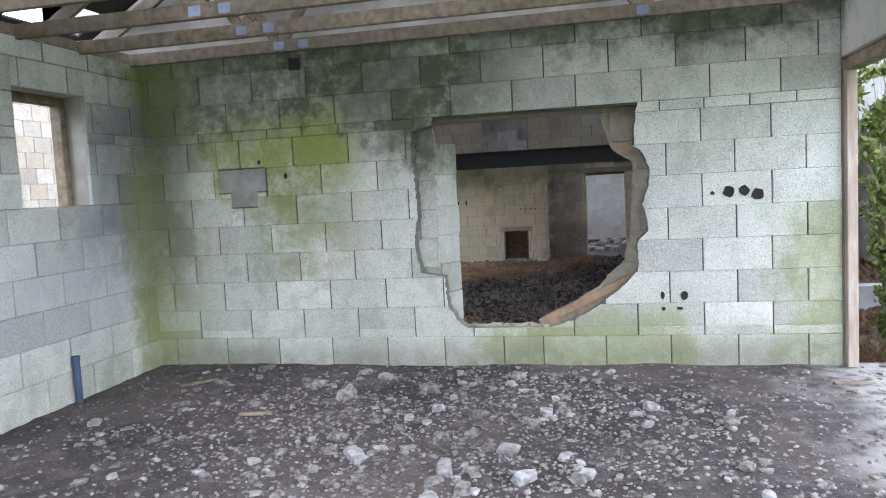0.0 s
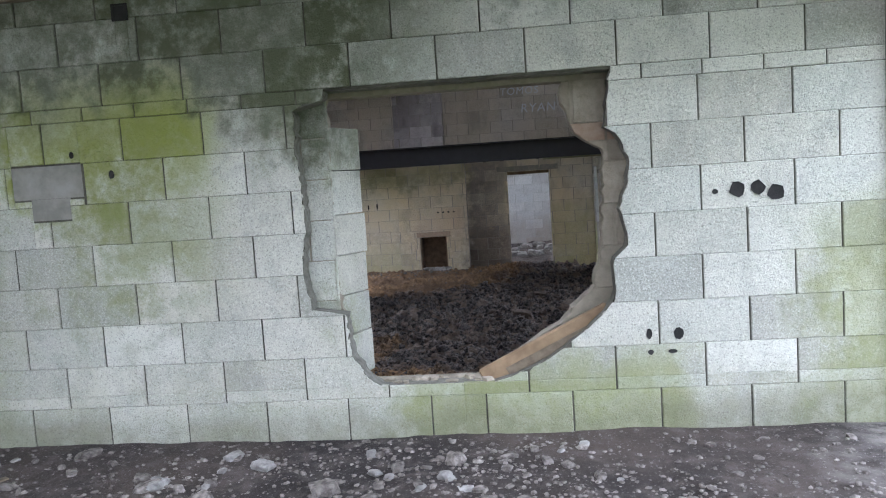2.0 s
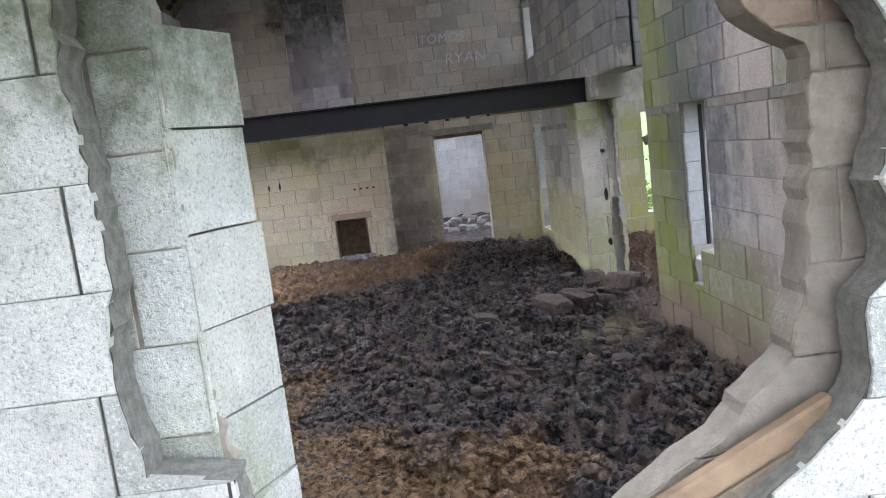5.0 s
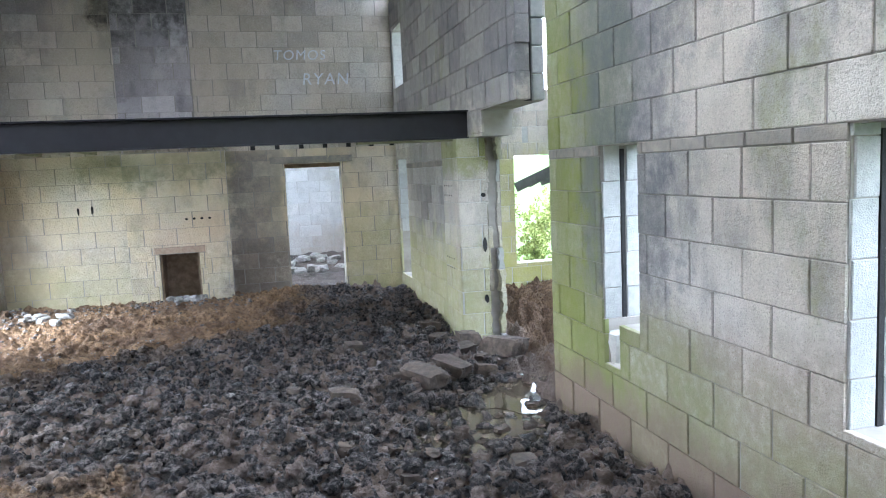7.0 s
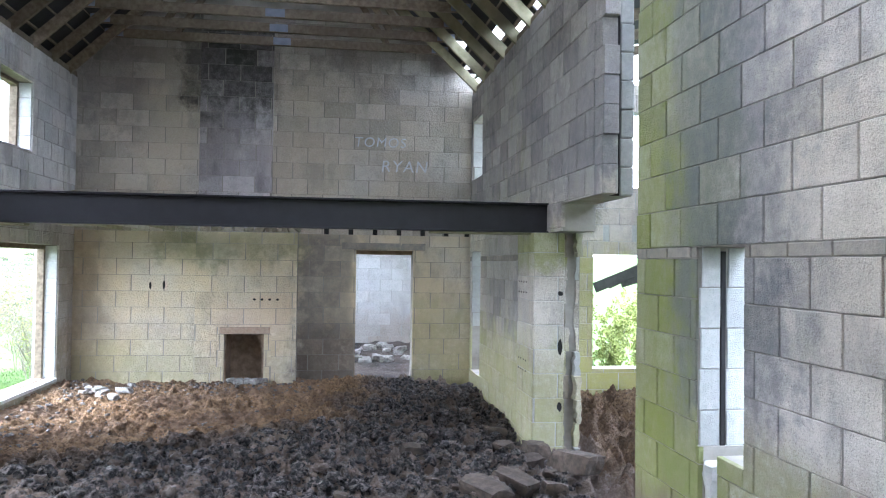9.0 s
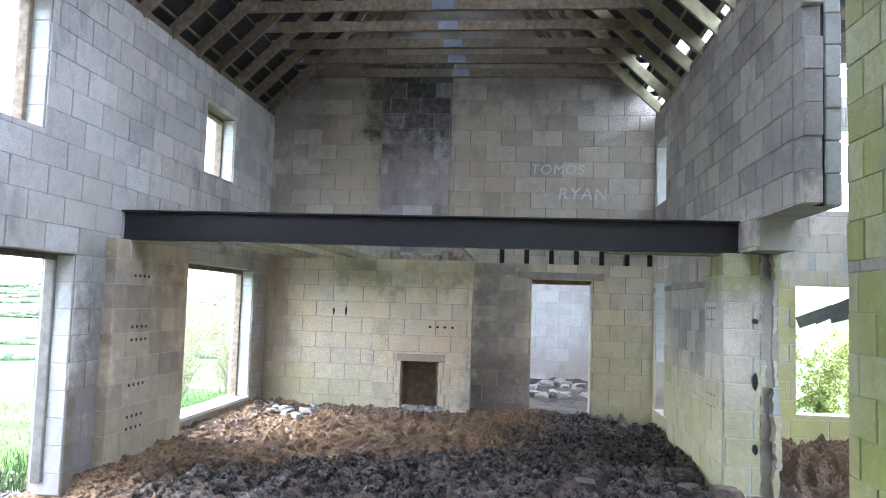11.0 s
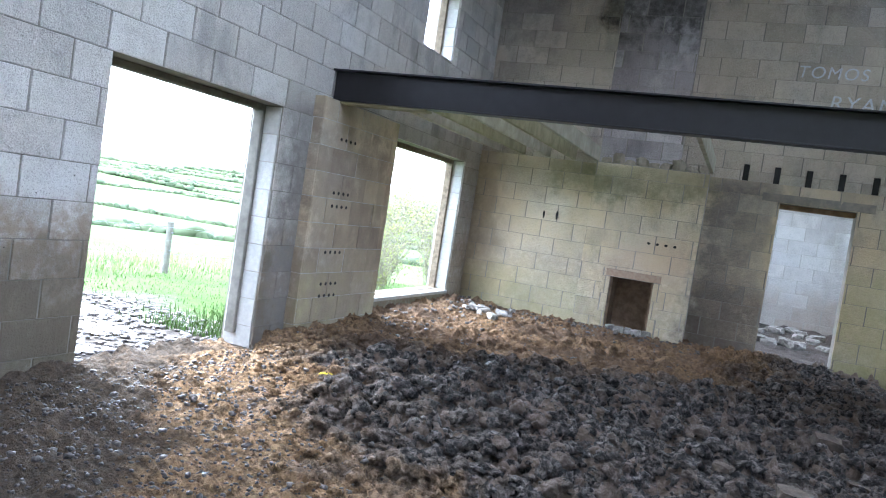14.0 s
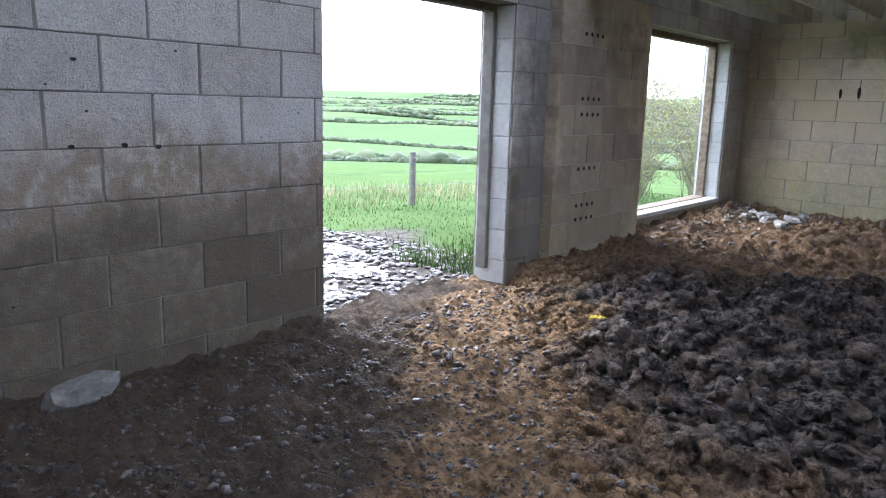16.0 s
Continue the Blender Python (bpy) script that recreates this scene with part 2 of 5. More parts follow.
CHIP = plain("gravel_chip", (0.08, 0.066, 0.056), (0.36, 0.325, 0.29), 30, 0.9, 0.003)
BARK = plain("bark", (0.2, 0.18, 0.13), (0.36, 0.33, 0.25), 25)
POSTW = plain("grey_fence_post", (0.16, 0.15, 0.13), (0.28, 0.27, 0.23), 12)
CHALK = plain("chalk_paint", (0.58, 0.6, 0.63), (0.78, 0.8, 0.83), 50, rand=False)
PIPE = plain("dark_blue_pipe", (0.03, 0.05, 0.1), (0.05, 0.08, 0.14), 20, 0.5)
SHEET = plain("dark_broken_sheet", (0.1, 0.1, 0.09), (0.17, 0.17, 0.15), 12)
YELLOW = plain("yellow_flower", (0.75, 0.6, 0.03), (0.85, 0.7, 0.06), 20, 0.6)


def leafy(name, c1, c2):
    m, nt, b = mat(name, 0.6)
    isl = nt.nodes.new("ShaderNodeNewGeometry")
    nt.links.new(blend(nt, isl.outputs["Random Per Island"], c1, c2), b.inputs["Base Color"])
    b.inputs["Specular IOR Level"].default_value = 0.1
    return m


LEAF = leafy("shrub_leaf", (0.09, 0.13, 0.03), (0.2, 0.22, 0.07))
LEAF_Y = leafy("spring_leaf", (0.2, 0.24, 0.06), (0.36, 0.38, 0.14))
GRASS = leafy("grass_blade", (0.045, 0.085, 0.02), (0.09, 0.14, 0.045))
HEDGE = leafy("hedge_leaf", (0.04, 0.058, 0.032), (0.085, 0.1, 0.052))


def mud_floor():
    """Churned cattle mud: dark wet heart, brown trodden straw and earth round it."""
    m, nt, b = mat("churned_mud", 0.6)
    b.inputs["Specular IOR Level"].default_value = 0.35
    p = place(nt)
    z = height_of(nt)
    wob = speck(nt, p, 1.1, 5)
    # the brown tongue of dry trodden earth, doorway light painted into its colour, and the dark wet ground beside it
    wave = mult(nt, mult(nt, wob, 0.5, "SUBTRACT"), 2.2)
    xx = mult(nt, z[0], wave, "ADD")
    yy = mult(nt, z[1], wave, "ADD")
    wet_near = mult(nt, ramp(nt, mult(nt, mult(nt, xx, 1.35), yy, "ADD"), 6.3, 7.4), 1.0)
    wet_far = ramp(nt, mult(nt, yy, mult(nt, xx, -0.55), "ADD"), 14.6, 13.6)
    east = ramp(nt, xx, -0.9, 0.2)
    wet = mult(nt, mult(nt, wet_near, mult(nt, wet_far, east, "MAXIMUM")), ramp(nt, xx, 2.0, 1.5))
    grit = speck(nt, p, 45, 5, 0.7)
    mid = speck(nt, p, 24, 6, 0.68)
    dry = blend(nt, ramp(nt, mid, 0.36, 0.62), (0.14, 0.088, 0.048), (0.52, 0.335, 0.18))
    dry = blend(nt, ramp(nt, grit, 0.55, 0.75), dry, (0.5, 0.37, 0.24))
    # dark dirt left of the tongue, deepened to paint shade outside the doorway light
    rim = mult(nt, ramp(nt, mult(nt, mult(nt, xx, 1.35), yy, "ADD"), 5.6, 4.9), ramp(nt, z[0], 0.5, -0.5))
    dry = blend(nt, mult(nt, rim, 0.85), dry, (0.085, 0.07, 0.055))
    # dry earth coloured darker towards the far end and in the side room
    dark_zone = mult(nt, ramp(nt, z[1], 11.2, 12.4), ramp(nt, z[0], 1.3, 1.6), "MAXIMUM")
    dry = blend(nt, mult(nt, dark_zone, mult(nt, ramp(nt, wob, 0.35, 0.62), 0.75)), dry, (0.1, 0.068, 0.048))
    dry = blend(nt, mult(nt, dark_zone, 0.35), dry, (0.15, 0.09, 0.05))
    # contrasty speckle paints crevice shade and wet glints into the muck colour
    muck = blend(nt, ramp(nt, mid, 0.42, 0.64), (0.008, 0.007, 0.007), (0.24, 0.205, 0.185))
    muck = blend(nt, mult(nt, ramp(nt, grit, 0.6, 0.8), 0.7), muck, (0.34, 0.31, 0.29))
    isl = nt.nodes.new("ShaderNodeNewGeometry")
    muck = blend(nt, mult(nt, ramp(nt, isl.outputs["Random Per Island"], 0.6, 1.0), 0.7), muck, (0.27, 0.2, 0.155))
    nt.links.new(blend(nt, wet, dry, muck), b.inputs["Base Color"])
    r = mult(nt, wet, mult(nt, ramp(nt, speck(nt, p, 3, 4), 0.3, 0.7), 0.68))
    nt.links.new(mult(nt, 0.95, r, "SUBTRACT"), b.inputs["Roughness"])
    fine = speck(nt, p, 130, 3, 0.7)
    relief(nt, b, mult(nt, mult(nt, grit, 1.3), mult(nt, mult(nt, mid, 1.6), mult(nt, fine, 0.5), "ADD"), "ADD"), 0.045, 1.0)
    return m


MUD = mud_floor()


def gravel_floor():
    m, nt, b = mat("gravelly_dirt", 0.92)
    p = place(nt)
    big, grit, mid = speck(nt, p, 0.9, 5), speck(nt, p, 55, 4, 0.7), speck(nt, p, 9, 5)
    col = blend(nt, ramp(nt, big, 0.35, 0.65), (0.02, 0.015, 0.013), (0.075, 0.057, 0.047))
    col = blend(nt, mult(nt, ramp(nt, mid, 0.45, 0.75), 0.6), col, (0.13, 0.108, 0.095))
    col = blend(nt, ramp(nt, grit, 0.58, 0.75), col, (0.36, 0.33, 0.31))
    z = height_of(nt)
    slab = mult(nt, ramp(nt, mult(nt, z[0], mult(nt, big, 2.0), "ADD"), 2.0, 2.7), ramp(nt, mid, 0.3, 0.55))
    col = blend(nt, mult(nt, slab, 0.8), col, (0.38, 0.36, 0.33))
    nt.links.new(col, b.inputs["Base Color"])
    relief(nt, b, mult(nt, grit, mid, "ADD"), 0.02, 0.9)
    return m


GRAVEL = gravel_floor()


def field_ground():
    m, nt, b = mat("pasture", 0.9)
    b.inputs["Specular IOR Level"].default_value = 0.03
    p = place(nt)
    v = nt.nodes.new("ShaderNodeTexVoronoi")
    v.inputs["Scale"].default_value = 0.0065
    nt.links.new(place(nt, (1.0, 0.6, 1)), v.inputs["Vector"])
    hue = nt.nodes.new("ShaderNodeSeparateColor")
    nt.links.new(v.outputs["Color"], hue.inputs[0])
    far = blend(nt, hue.outputs[0], (0.046, 0.08, 0.027), (0.082, 0.122, 0.048))
    near = blend(nt, ramp(nt, speck(nt, p, 0.5, 5), 0.35, 0.65), (0.044, 0.082, 0.021), (0.074, 0.12, 0.038))
    near = blend(nt, ramp(nt, speck(nt, p, 6, 5), 0.4, 0.7), near, (0.065, 0.095, 0.028))
    z = height_of(nt)
    col = blend(nt, ramp(nt, z[0], -60, -110), near, far)
    mask = mult(nt, mult(nt, ramp(nt, z[0], -7.6, -6.6), ramp(nt, z[0], -3.0, -4.0)), ramp(nt, mult(nt, z[1], mult(nt, speck(nt, p, 0.8, 4), 2.5), "SUBTRACT"), 11.9, 11.2))
    churn = blend(nt, ramp(nt, speck(nt, p, 11, 5), 0.35, 0.65), (0.05, 0.045, 0.04), (0.12, 0.105, 0.09))
    col = blend(nt, mask, col, churn)
    nt.links.new(col, b.inputs["Base Color"])
    relief(nt, b, speck(nt, p, 14, 5), 0.05, 0.6)
    return m


PASTURE = field_ground()
wm, wnt, wb = mat("muddy_water", 0.04)
wb.inputs["Base Color"].default_value = (0.07, 0.055, 0.035, 1)
relief(wnt, wb, speck(wnt, place(wnt), 9, 2), 0.004, 0.25)
WATER = wm


# ---- builders ----
def mesh_of(name, verts, faces, material, smooth=False):
    me = bpy.data.meshes.new(name)
    me.from_pydata([tuple(v) for v in verts], [], faces)
    me.materials.append(material)
    me.polygons.foreach_set("use_smooth", [smooth] * len(me.polygons))
    me.update()
    return me


def part(name, bm, material, parent, label=""):
    """Links a bmesh, or a ready mesh, as one mesh object under parent."""
    if isinstance(bm, bpy.types.Mesh):
        me = bm
    else:
        me = bpy.data.meshes.new(name)
        bm.to_mesh(me)
        bm.free()
        me.materials.append(material)
    ob = new(name, me)
    ob.parent = parent
    if label:
        tagged(ob, label)
    return ob


def empty(name, at, label, category, group="", kind=""):
    ob = new(name)
    ob.location = at
    return tagged(ob, label, category, group, kind)


def box(bm, lo, hi, bevel=0.0, m=None):
    c = [(a + b) / 2 for a, b in zip(lo, hi)]
    d = [abs(b - a) for a, b in zip(lo, hi)]
    mm = Matrix.Translation(c) @ Matrix.Diagonal((*d, 1))
    r = bmesh.ops.create_cube(bm, size=1, matrix=(m @ mm) if m else mm)
    if bevel:
        es = list({e for v in r["verts"] for e in v.link_edges})
        bmesh.ops.bevel(bm, geom=es, offset=bevel, segments=1, affect="EDGES")
    return bm


def beam_between(a, b, w, h, name, material, parent, up=(0, 0, 1), bevel=0.004):
    """A timber or bar of section w by h from a to b."""
    a, b = Vector(a), Vector(b)
    y = (b - a).normalized()
    x = y.cross(Vector(up)).normalized()
    zz = x.cross(y)
    m = Matrix((( x.x, y.x, zz.x, a.x), (x.y, y.y, zz.y, a.y), (x.z, y.z, zz.z, a.z), (0, 0, 0, 1)))
    bm = bmesh.new()
    box(bm, (-w / 2, 0, -h / 2), (w / 2, (b - a).length, h / 2), bevel, m)
    return part(name, bm, material, parent)


def minus(rect, holes):
    """A rectangle (u0, z0, u1, z1) less a list of others, as rectangles."""
    out = [rect]
    for h in holes:
        nxt = []
        for r in out:
            if h[0] >= r[2] or h[2] <= r[0] or h[1] >= r[3] or h[3] <= r[1]:
                nxt.append(r)
                continue
            a, b = max(r[0], h[0]), min(r[2], h[2])
            if h[0] > r[0]:
                nxt.append((r[0], r[1], h[0], r[3]))
            if h[2] < r[2]:
                nxt.append((h[2], r[1], r[2], r[3]))
            if h[1] > r[1]:
                nxt.append((a, r[1], b, h[1]))
            if h[3] < r[3]:
                nxt.append((a, h[3], b, r[3]))
        out = nxt
    return [r for r in out if r[2] - r[0] > 0.012 and r[3] - r[1] > 0.012]


def slab_mesh(name, rect, holes, thick, material):
    """A slab in the u-z plane (local x, z), front at y = 0, back at y = thick, with openings through it."""
    us = sorted({rect[0], rect[2], *[min(max(v, rect[0]), rect[2]) for h in holes for v in (h[0], h[2])]})
    zs = sorted({rect[1], rect[3], *[min(max(v, rect[1]), rect[3]) for h in holes for v in (h[1], h[3])]})
    def full(i, j):
        if not (0 <= i < len(us) - 1 and 0 <= j < len(zs) - 1):
            return False
        u, z = (us[i] + us[i + 1]) / 2, (zs[j] + zs[j + 1]) / 2
        return not any(h[0] < u < h[2] and h[1] < z < h[3] for h in holes)
    index, verts, faces = {}, [], []
    def v(i, j, k):
        if (i, j, k) not in index:
            index[i, j, k] = len(verts)
            verts.append((us[i], k * thick, zs[j]))
        return index[i, j, k]
    for i in range(len(us) - 1):
        for j in range(len(zs) - 1):
            if not full(i, j):
                continue
            faces.append((v(i, j, 0), v(i + 1, j, 0), v(i + 1, j + 1, 0), v(i, j + 1, 0)))
            faces.append((v(i, j, 1), v(i, j + 1, 1), v(i + 1, j + 1, 1), v(i + 1, j, 1)))
            if not full(i - 1, j):
                faces.append((v(i, j, 0), v(i, j + 1, 0), v(i, j + 1, 1), v(i, j, 1)))
            if not full(i + 1, j):
                faces.append((v(i + 1, j, 0), v(i + 1, j, 1), v(i + 1, j + 1, 1), v(i + 1, j + 1, 0)))
            if not full(i, j - 1):
                faces.append((v(i, j, 0), v(i, j, 1), v(i + 1, j, 1), v(i + 1, j, 0)))
            if not full(i, j + 1):
                faces.append((v(i, j + 1, 0), v(i + 1, j + 1, 0), v(i + 1, j + 1, 1), v(i, j + 1, 1)))
    return mesh_of(name, verts, faces, material)


SHARED = {}


def block_mesh(poly, material, depth=0.03):
    """A block face of outline poly (list of (u, z) round its own origin), its rim worn back."""
    key = (material.name, depth, *[(round(u, 3), round(z, 3)) for u, z in poly])
    if key in SHARED:
        return SHARED[key]
    n, c = len(poly), 0.0035
    mu, mz = sum(u for u, _ in poly) / n, sum(z for _, z in poly) / n
    def inset(u, z):
        return (u - math.copysign(min(c, abs(u - mu) * 0.5), u - mu), z - math.copysign(min(c, abs(z - mz) * 0.5), z - mz))
    verts = [(*inset(u, z), 0.0) for u, z in poly] + [(u, z, 0.003) for u, z in poly] + [(u, z, depth) for u, z in poly]
    verts = [(u, d, z) for u, z, d in verts]
    faces = [tuple(range(n))]
    for i in range(n):
        j = (i + 1) % n
        faces += [(i, n + i, n + j, j), (n + i, 2 * n + i, 2 * n + j, n + j)]
    SHARED[key] = mesh_of("block", verts, faces, material)
    return SHARED[key]


LAST = []


def lay_blocks(wall, rect, holes, material, rng, course=0.225, length=0.45, z_first=None, shift=0.0, joint=0.013, name="block", cut=None, rows=None, bed=0.2):
    """Blocks in running bond on the front of wall (local u along x, front towards -y), laid after all else."""
    LAST.append((wall, rect, holes, material, rng, course, length, z_first, shift, joint, name, cut, rows, bed))


def do_lay(wall, rect, holes, material, seed, course, length, z_first, shift, joint, name, cut, rows, bed):
    rng = random.Random(seed)
    z = z_first if z_first is not None else rect[1]
    levels = []
    if rows:
        levels = rows
    else:
        while z < rect[3] - 0.02:
            levels.append((z, z + course))
            z += course
    bits = []
    for k, (za, zb) in enumerate(levels):
        u = rect[0] - length + (shift + (0.5 * length if k % 2 else 0)) % length + rng.uniform(-0.012, 0.012)
        while u < rect[2]:
            w = length
            r = (max(u + joint / 2, rect[0]), max(za + joint * bed, rect[1]), min(u + w - joint / 2, rect[2]), min(zb - joint * bed, rect[3]))
            u += w
            if r[2] - r[0] < 0.015 or r[3] - r[1] < 0.015:
                continue
            for q in minus(r, holes):
                polys = cut(q) if cut else [[(q[0], q[1]), (q[2], q[1]), (q[2], q[3]), (q[0], q[3])]]
                for poly in polys:
                    cu, cz = sum(a for a, _ in poly) / len(poly), sum(b for _, b in poly) / len(poly)
                    bits.append((cu, cz, [(a - cu, b - cz) for a, b in poly]))
    for n, (cu, cz, poly) in enumerate(bits):
        ob = new(name, block_mesh(poly, material))
        ob.parent = wall
        ob.matrix_basis = Matrix.Translation((cu, -0.009 + rng.uniform(-0.003, 0.002), cz)) @ Euler((rng.uniform(-0.006, 0.006), 0, rng.uniform(-0.006, 0.006))).to_matrix().to_4x4()


def wall(name, origin, yaw, rect, holes, thick, label, core=None, kind="structure"):
    """A wall whose front looks along its own -y; origin and yaw (degrees) place it."""
    ob = new(name, slab_mesh(name, rect, holes, thick, core or MORTAR))
    ob.matrix_world = pose(*origin, 0, 0, yaw)
    return tagged(ob, label, "wall", kind=kind)


def interp(table, z):
    if z <= table[0][0]:
        return table[0][1]
    for (a, x), (b, y) in zip(table, table[1:]):
        if z <= b:
            return x + (y - x) * (z - a) / max(1e-6, b - a)
    return table[-1][1]


# ---- plan ----
FRONT, LEFT1, LEFT2, RIGHT, FAR = 5.5, -3.7, -4.27, 1.3, 16.5
FLOOR1 = 0.42

# ==== front room and the wall with the broken hole ====
HOLE_L = [(0.68, -1.0), (0.72, -1.09), (0.8, -1.15), (0.9, -1.21), (1.11, -1.22), (1.125, -1.41), (1.41, -1.43), (1.6, -1.4), (1.79, -1.41), (2.0, -1.42), (2.235, -1.43), (2.245, -1.26), (2.32, -1.25)]
HOLE_R = [(0.68, -0.5), (0.72, -0.36), (0.78, -0.2), (0.88, -0.05), (0.95, 0.05), (1.04, 0.16), (1.1, 0.21), (1.34, 0.23), (1.4, 0.3), (1.5, 0.28), (1.59, 0.26), (1.7, 0.3), (1.84, 0.32), (1.95, 0.28), (1.99, 0.24), (2.0, 0.2), (2.32, 0.24)]
BACK_L = [(0.66, -1.2), (0.9, -1.25), (1.3, -1.29), (2.1, -1.29), (2.13, -1.3), (2.32, -1.3)]
BACK_R = [(0.66, -0.5), (0.82, -0.3), (0.97, -0.06), (1.06, 0.02), (1.15, 0.13), (1.42, 0.19), (1.7, 0.2), (1.9, 0.21), (1.95, 0.13), (2.0, 0.07), (2.12, 0.03), (2.2, -0.01), (2.32, 0.01)]
rag = random.Random(5)
RAG = [rag.uniform(-1, 1) for _ in range(400)]


def edge_at(table, z, k, amount=0.012):
    f = z / 0.03
    i = int(f)
    return interp(table, z) + amount * (RAG[(i + 97 * k) % 400] * (1 - f + i) + RAG[(i + 1 + 97 * k) % 400] * (f - i))


def leaf_mesh(name, x0, x1, z0, z1, tl, tr, zb, zt, thick, material, k):
    """One leaf of the holed wall, the hole's ragged sides following tl and tr."""
    zs = [zb + (zt - zb) * i / 56 for i in range(57)]
    verts, faces = [], []
    def quad(*p):
        n = len(verts)
        verts.extend(p)
        faces.append(tuple(range(n, n + 4)))
    def slab(a, b, c, d):
        quad((a, 0, c), (b, 0, c), (b, 0, d), (a, 0, d))
        quad((a, thick, c), (a, thick, d), (b, thick, d), (b, thick, c))
    slab(x0, x1, z0, zb)
    slab(x0, x1, zt, z1)
    for a, b in zip(zs, zs[1:]):
        for far, tab, q in ((x0, tl, k), (x1, tr, k + 1)):
            ea, eb = edge_at(tab, a, q), edge_at(tab, b, q)
            for y in (0, thick):
                quad((far, y, a), (ea, y, a), (eb, y, b), (far, y, b))
            quad((ea, 0, a), (ea, thick, a), (eb, thick, b), (eb, 0, b))
    for z in (zb, zt):
        a, b = edge_at(tl, z, k), edge_at(tr, z, k + 1)
        quad((a, 0, z), (b, 0, z), (b, thick, z), (a, thick, z))
    quad((x0, 0, z1), (x1, 0, z1), (x1, thick, z1), (x0, thick, z1))
    for x in (x0, x1):
        quad((x, 0, z0), (x, thick, z0), (x, thick, z1), (x, 0, z1))
    me = mesh_of(name, verts, faces, material)
    bm = bmesh.new()
    bm.from_mesh(me)
    bmesh.ops.remove_doubles(bm, verts=bm.verts, dist=0.0005)
    bmesh.ops.recalc_face_normals(bm, faces=bm.faces)
    bm.to_mesh(me)
    bm.free()
    return me


wall_front = tagged(new("wall_front", leaf_mesh("wall_front", LEFT1 - 0.3, 1.58, -0.1, 2.98, HOLE_L, HOLE_R, 0.70, 2.30, 0.11, MORTAR_EDGE, 0)), "grey-green concrete block wall with a ragged hole broken through", "wall", kind="structure")
wall_front.location = (0, FRONT, 0)
wall_front.data.materials.append(OPEN_JOINT)
for face in wall_front.data.polygons:
    if abs(face.normal.y) > 0.9 and face.center.y < 0.01:
        face.material_index = 1
wall_back_leaf = tagged(new("wall_back_leaf", leaf_mesh("wall_back_leaf", LEFT2, 1.58, -0.1, 2.98, BACK_L, BACK_R, 0.68, 2.28, 0.11, RENDERED, 7)), "second leaf of the broken block wall", "wall", kind="structure")
wall_back_leaf.location = (0, FRONT + 0.17, 0)
gable = wall("wall_gable", (0, FRONT + 0.02, 0), 0, (LEFT2 - 0.3, 2.98, RIGHT + 0.3, 7.3), [], 0.25, "block gable above the broken wall")


def cut_by_hole(q):
    u0, z0, u1, z1 = q
    if z1 <= 0.7 or z0 >= 2.3:
        return [[(u0, z0), (u1, z0), (u1, z1), (u0, z1)]]
    out = []
    if z0 < 0.69:
        out.append([(u0, z0), (u1, z0), (u1, 0.7), (u0, 0.7)])
        z0 = 0.7
    steps = [z0 + (z1 - z0) * i / 7 for i in range(8)]
    le = [edge_at(HOLE_L, min(max(z, 0.7), 2.3), 0) for z in steps]
    re = [edge_at(HOLE_R, min(max(z, 0.7), 2.3), 1) for z in steps]
    if min(le) >= u1 or max(re) <= u0:
        return out + [[(u0, z0), (u1, z0), (u1, z1), (u0, z1)]]
    left = [(min(u1, e) - 0.002, z) for e, z in zip(le, steps) if e > u0 + 0.008]
    right = [(max(u0, e) + 0.002, z) for e, z in zip(re[::-1], steps[::-1]) if e < u1 - 0.008]
    if len(left) > 1:
        out.append([(u0, left[0][1])] + left + [(u0, left[-1][1])])
    if len(right) > 1:
        out.append([(u1, right[0][1])] + right + [(u1, right[-1][1])])
    return out


rows_front = [(0.405, 0.635), (0.635, 0.868), (0.868, 1.098), (1.098, 1.328), (1.328, 1.555), (1.555, 1.785), (1.785, 2.012), (2.012, 2.24), (2.315, 2.54), (2.54, 2.77), (2.77, 2.98)]
FRONT_PITS = [(-3.05, 1.82, -2.64, 2.02), (-2.95, 1.7, -2.72, 1.82), (-2.36, 2.76, -2.29, 2.84)]
lay_blocks(wall_front, (LEFT1, 0.3, -0.6, 2.3), FRONT_PITS, BLOCK_A, 11, shift=0.16, cut=cut_by_hole, rows=rows_front[:8], length=0.46, joint=0.009, bed=0.1)
lay_blocks(wall_front, (-0.6, 0.3, 1.575, 2.3), [], BLOCK_A, 16, shift=0.12, cut=cut_by_hole, rows=rows_front[:8], length=0.46, joint=0.009, bed=0.1)
lay_blocks(wall_front, (LEFT1, 2.3, 1.575, 2.98), FRONT_PITS, BLOCK_A, 17, shift=0.3, cut=cut_by_hole, rows=rows_front[8:], length=0.46, joint=0.009, bed=0.1)
# shallow niche back, painted darker for the shadow of a deeper recess
bm = bmesh.new()
box(bm, (-3.05, -0.003, 1.83), (-2.64, 0.0, 2.01))
box(bm, (-2.95, -0.003, 1.71), (-2.72, 0.0, 1.829))
part("niche_back", bm, RECESS_SHADE, wall_front)
lay_blocks(wall_front, (LEFT1, 2.24, 1.575, 2.315), [], BLOCK_A, 12, shift=0.2, cut=cut_by_hole, rows=[(2.241, 2.314)], length=0.3, name="slip", joint=0.008, bed=0.1)
# blocks of the rear leaf seen through the break
lay_blocks(wall_back_leaf, (-1.75, 0.7, -1.285, 2.28), [], BLOCK_A, 13, rows=[(0.7 + 0.228 * i, 0.928 + 0.228 * i) for i in range(7)], length=0.42, shift=0.1)



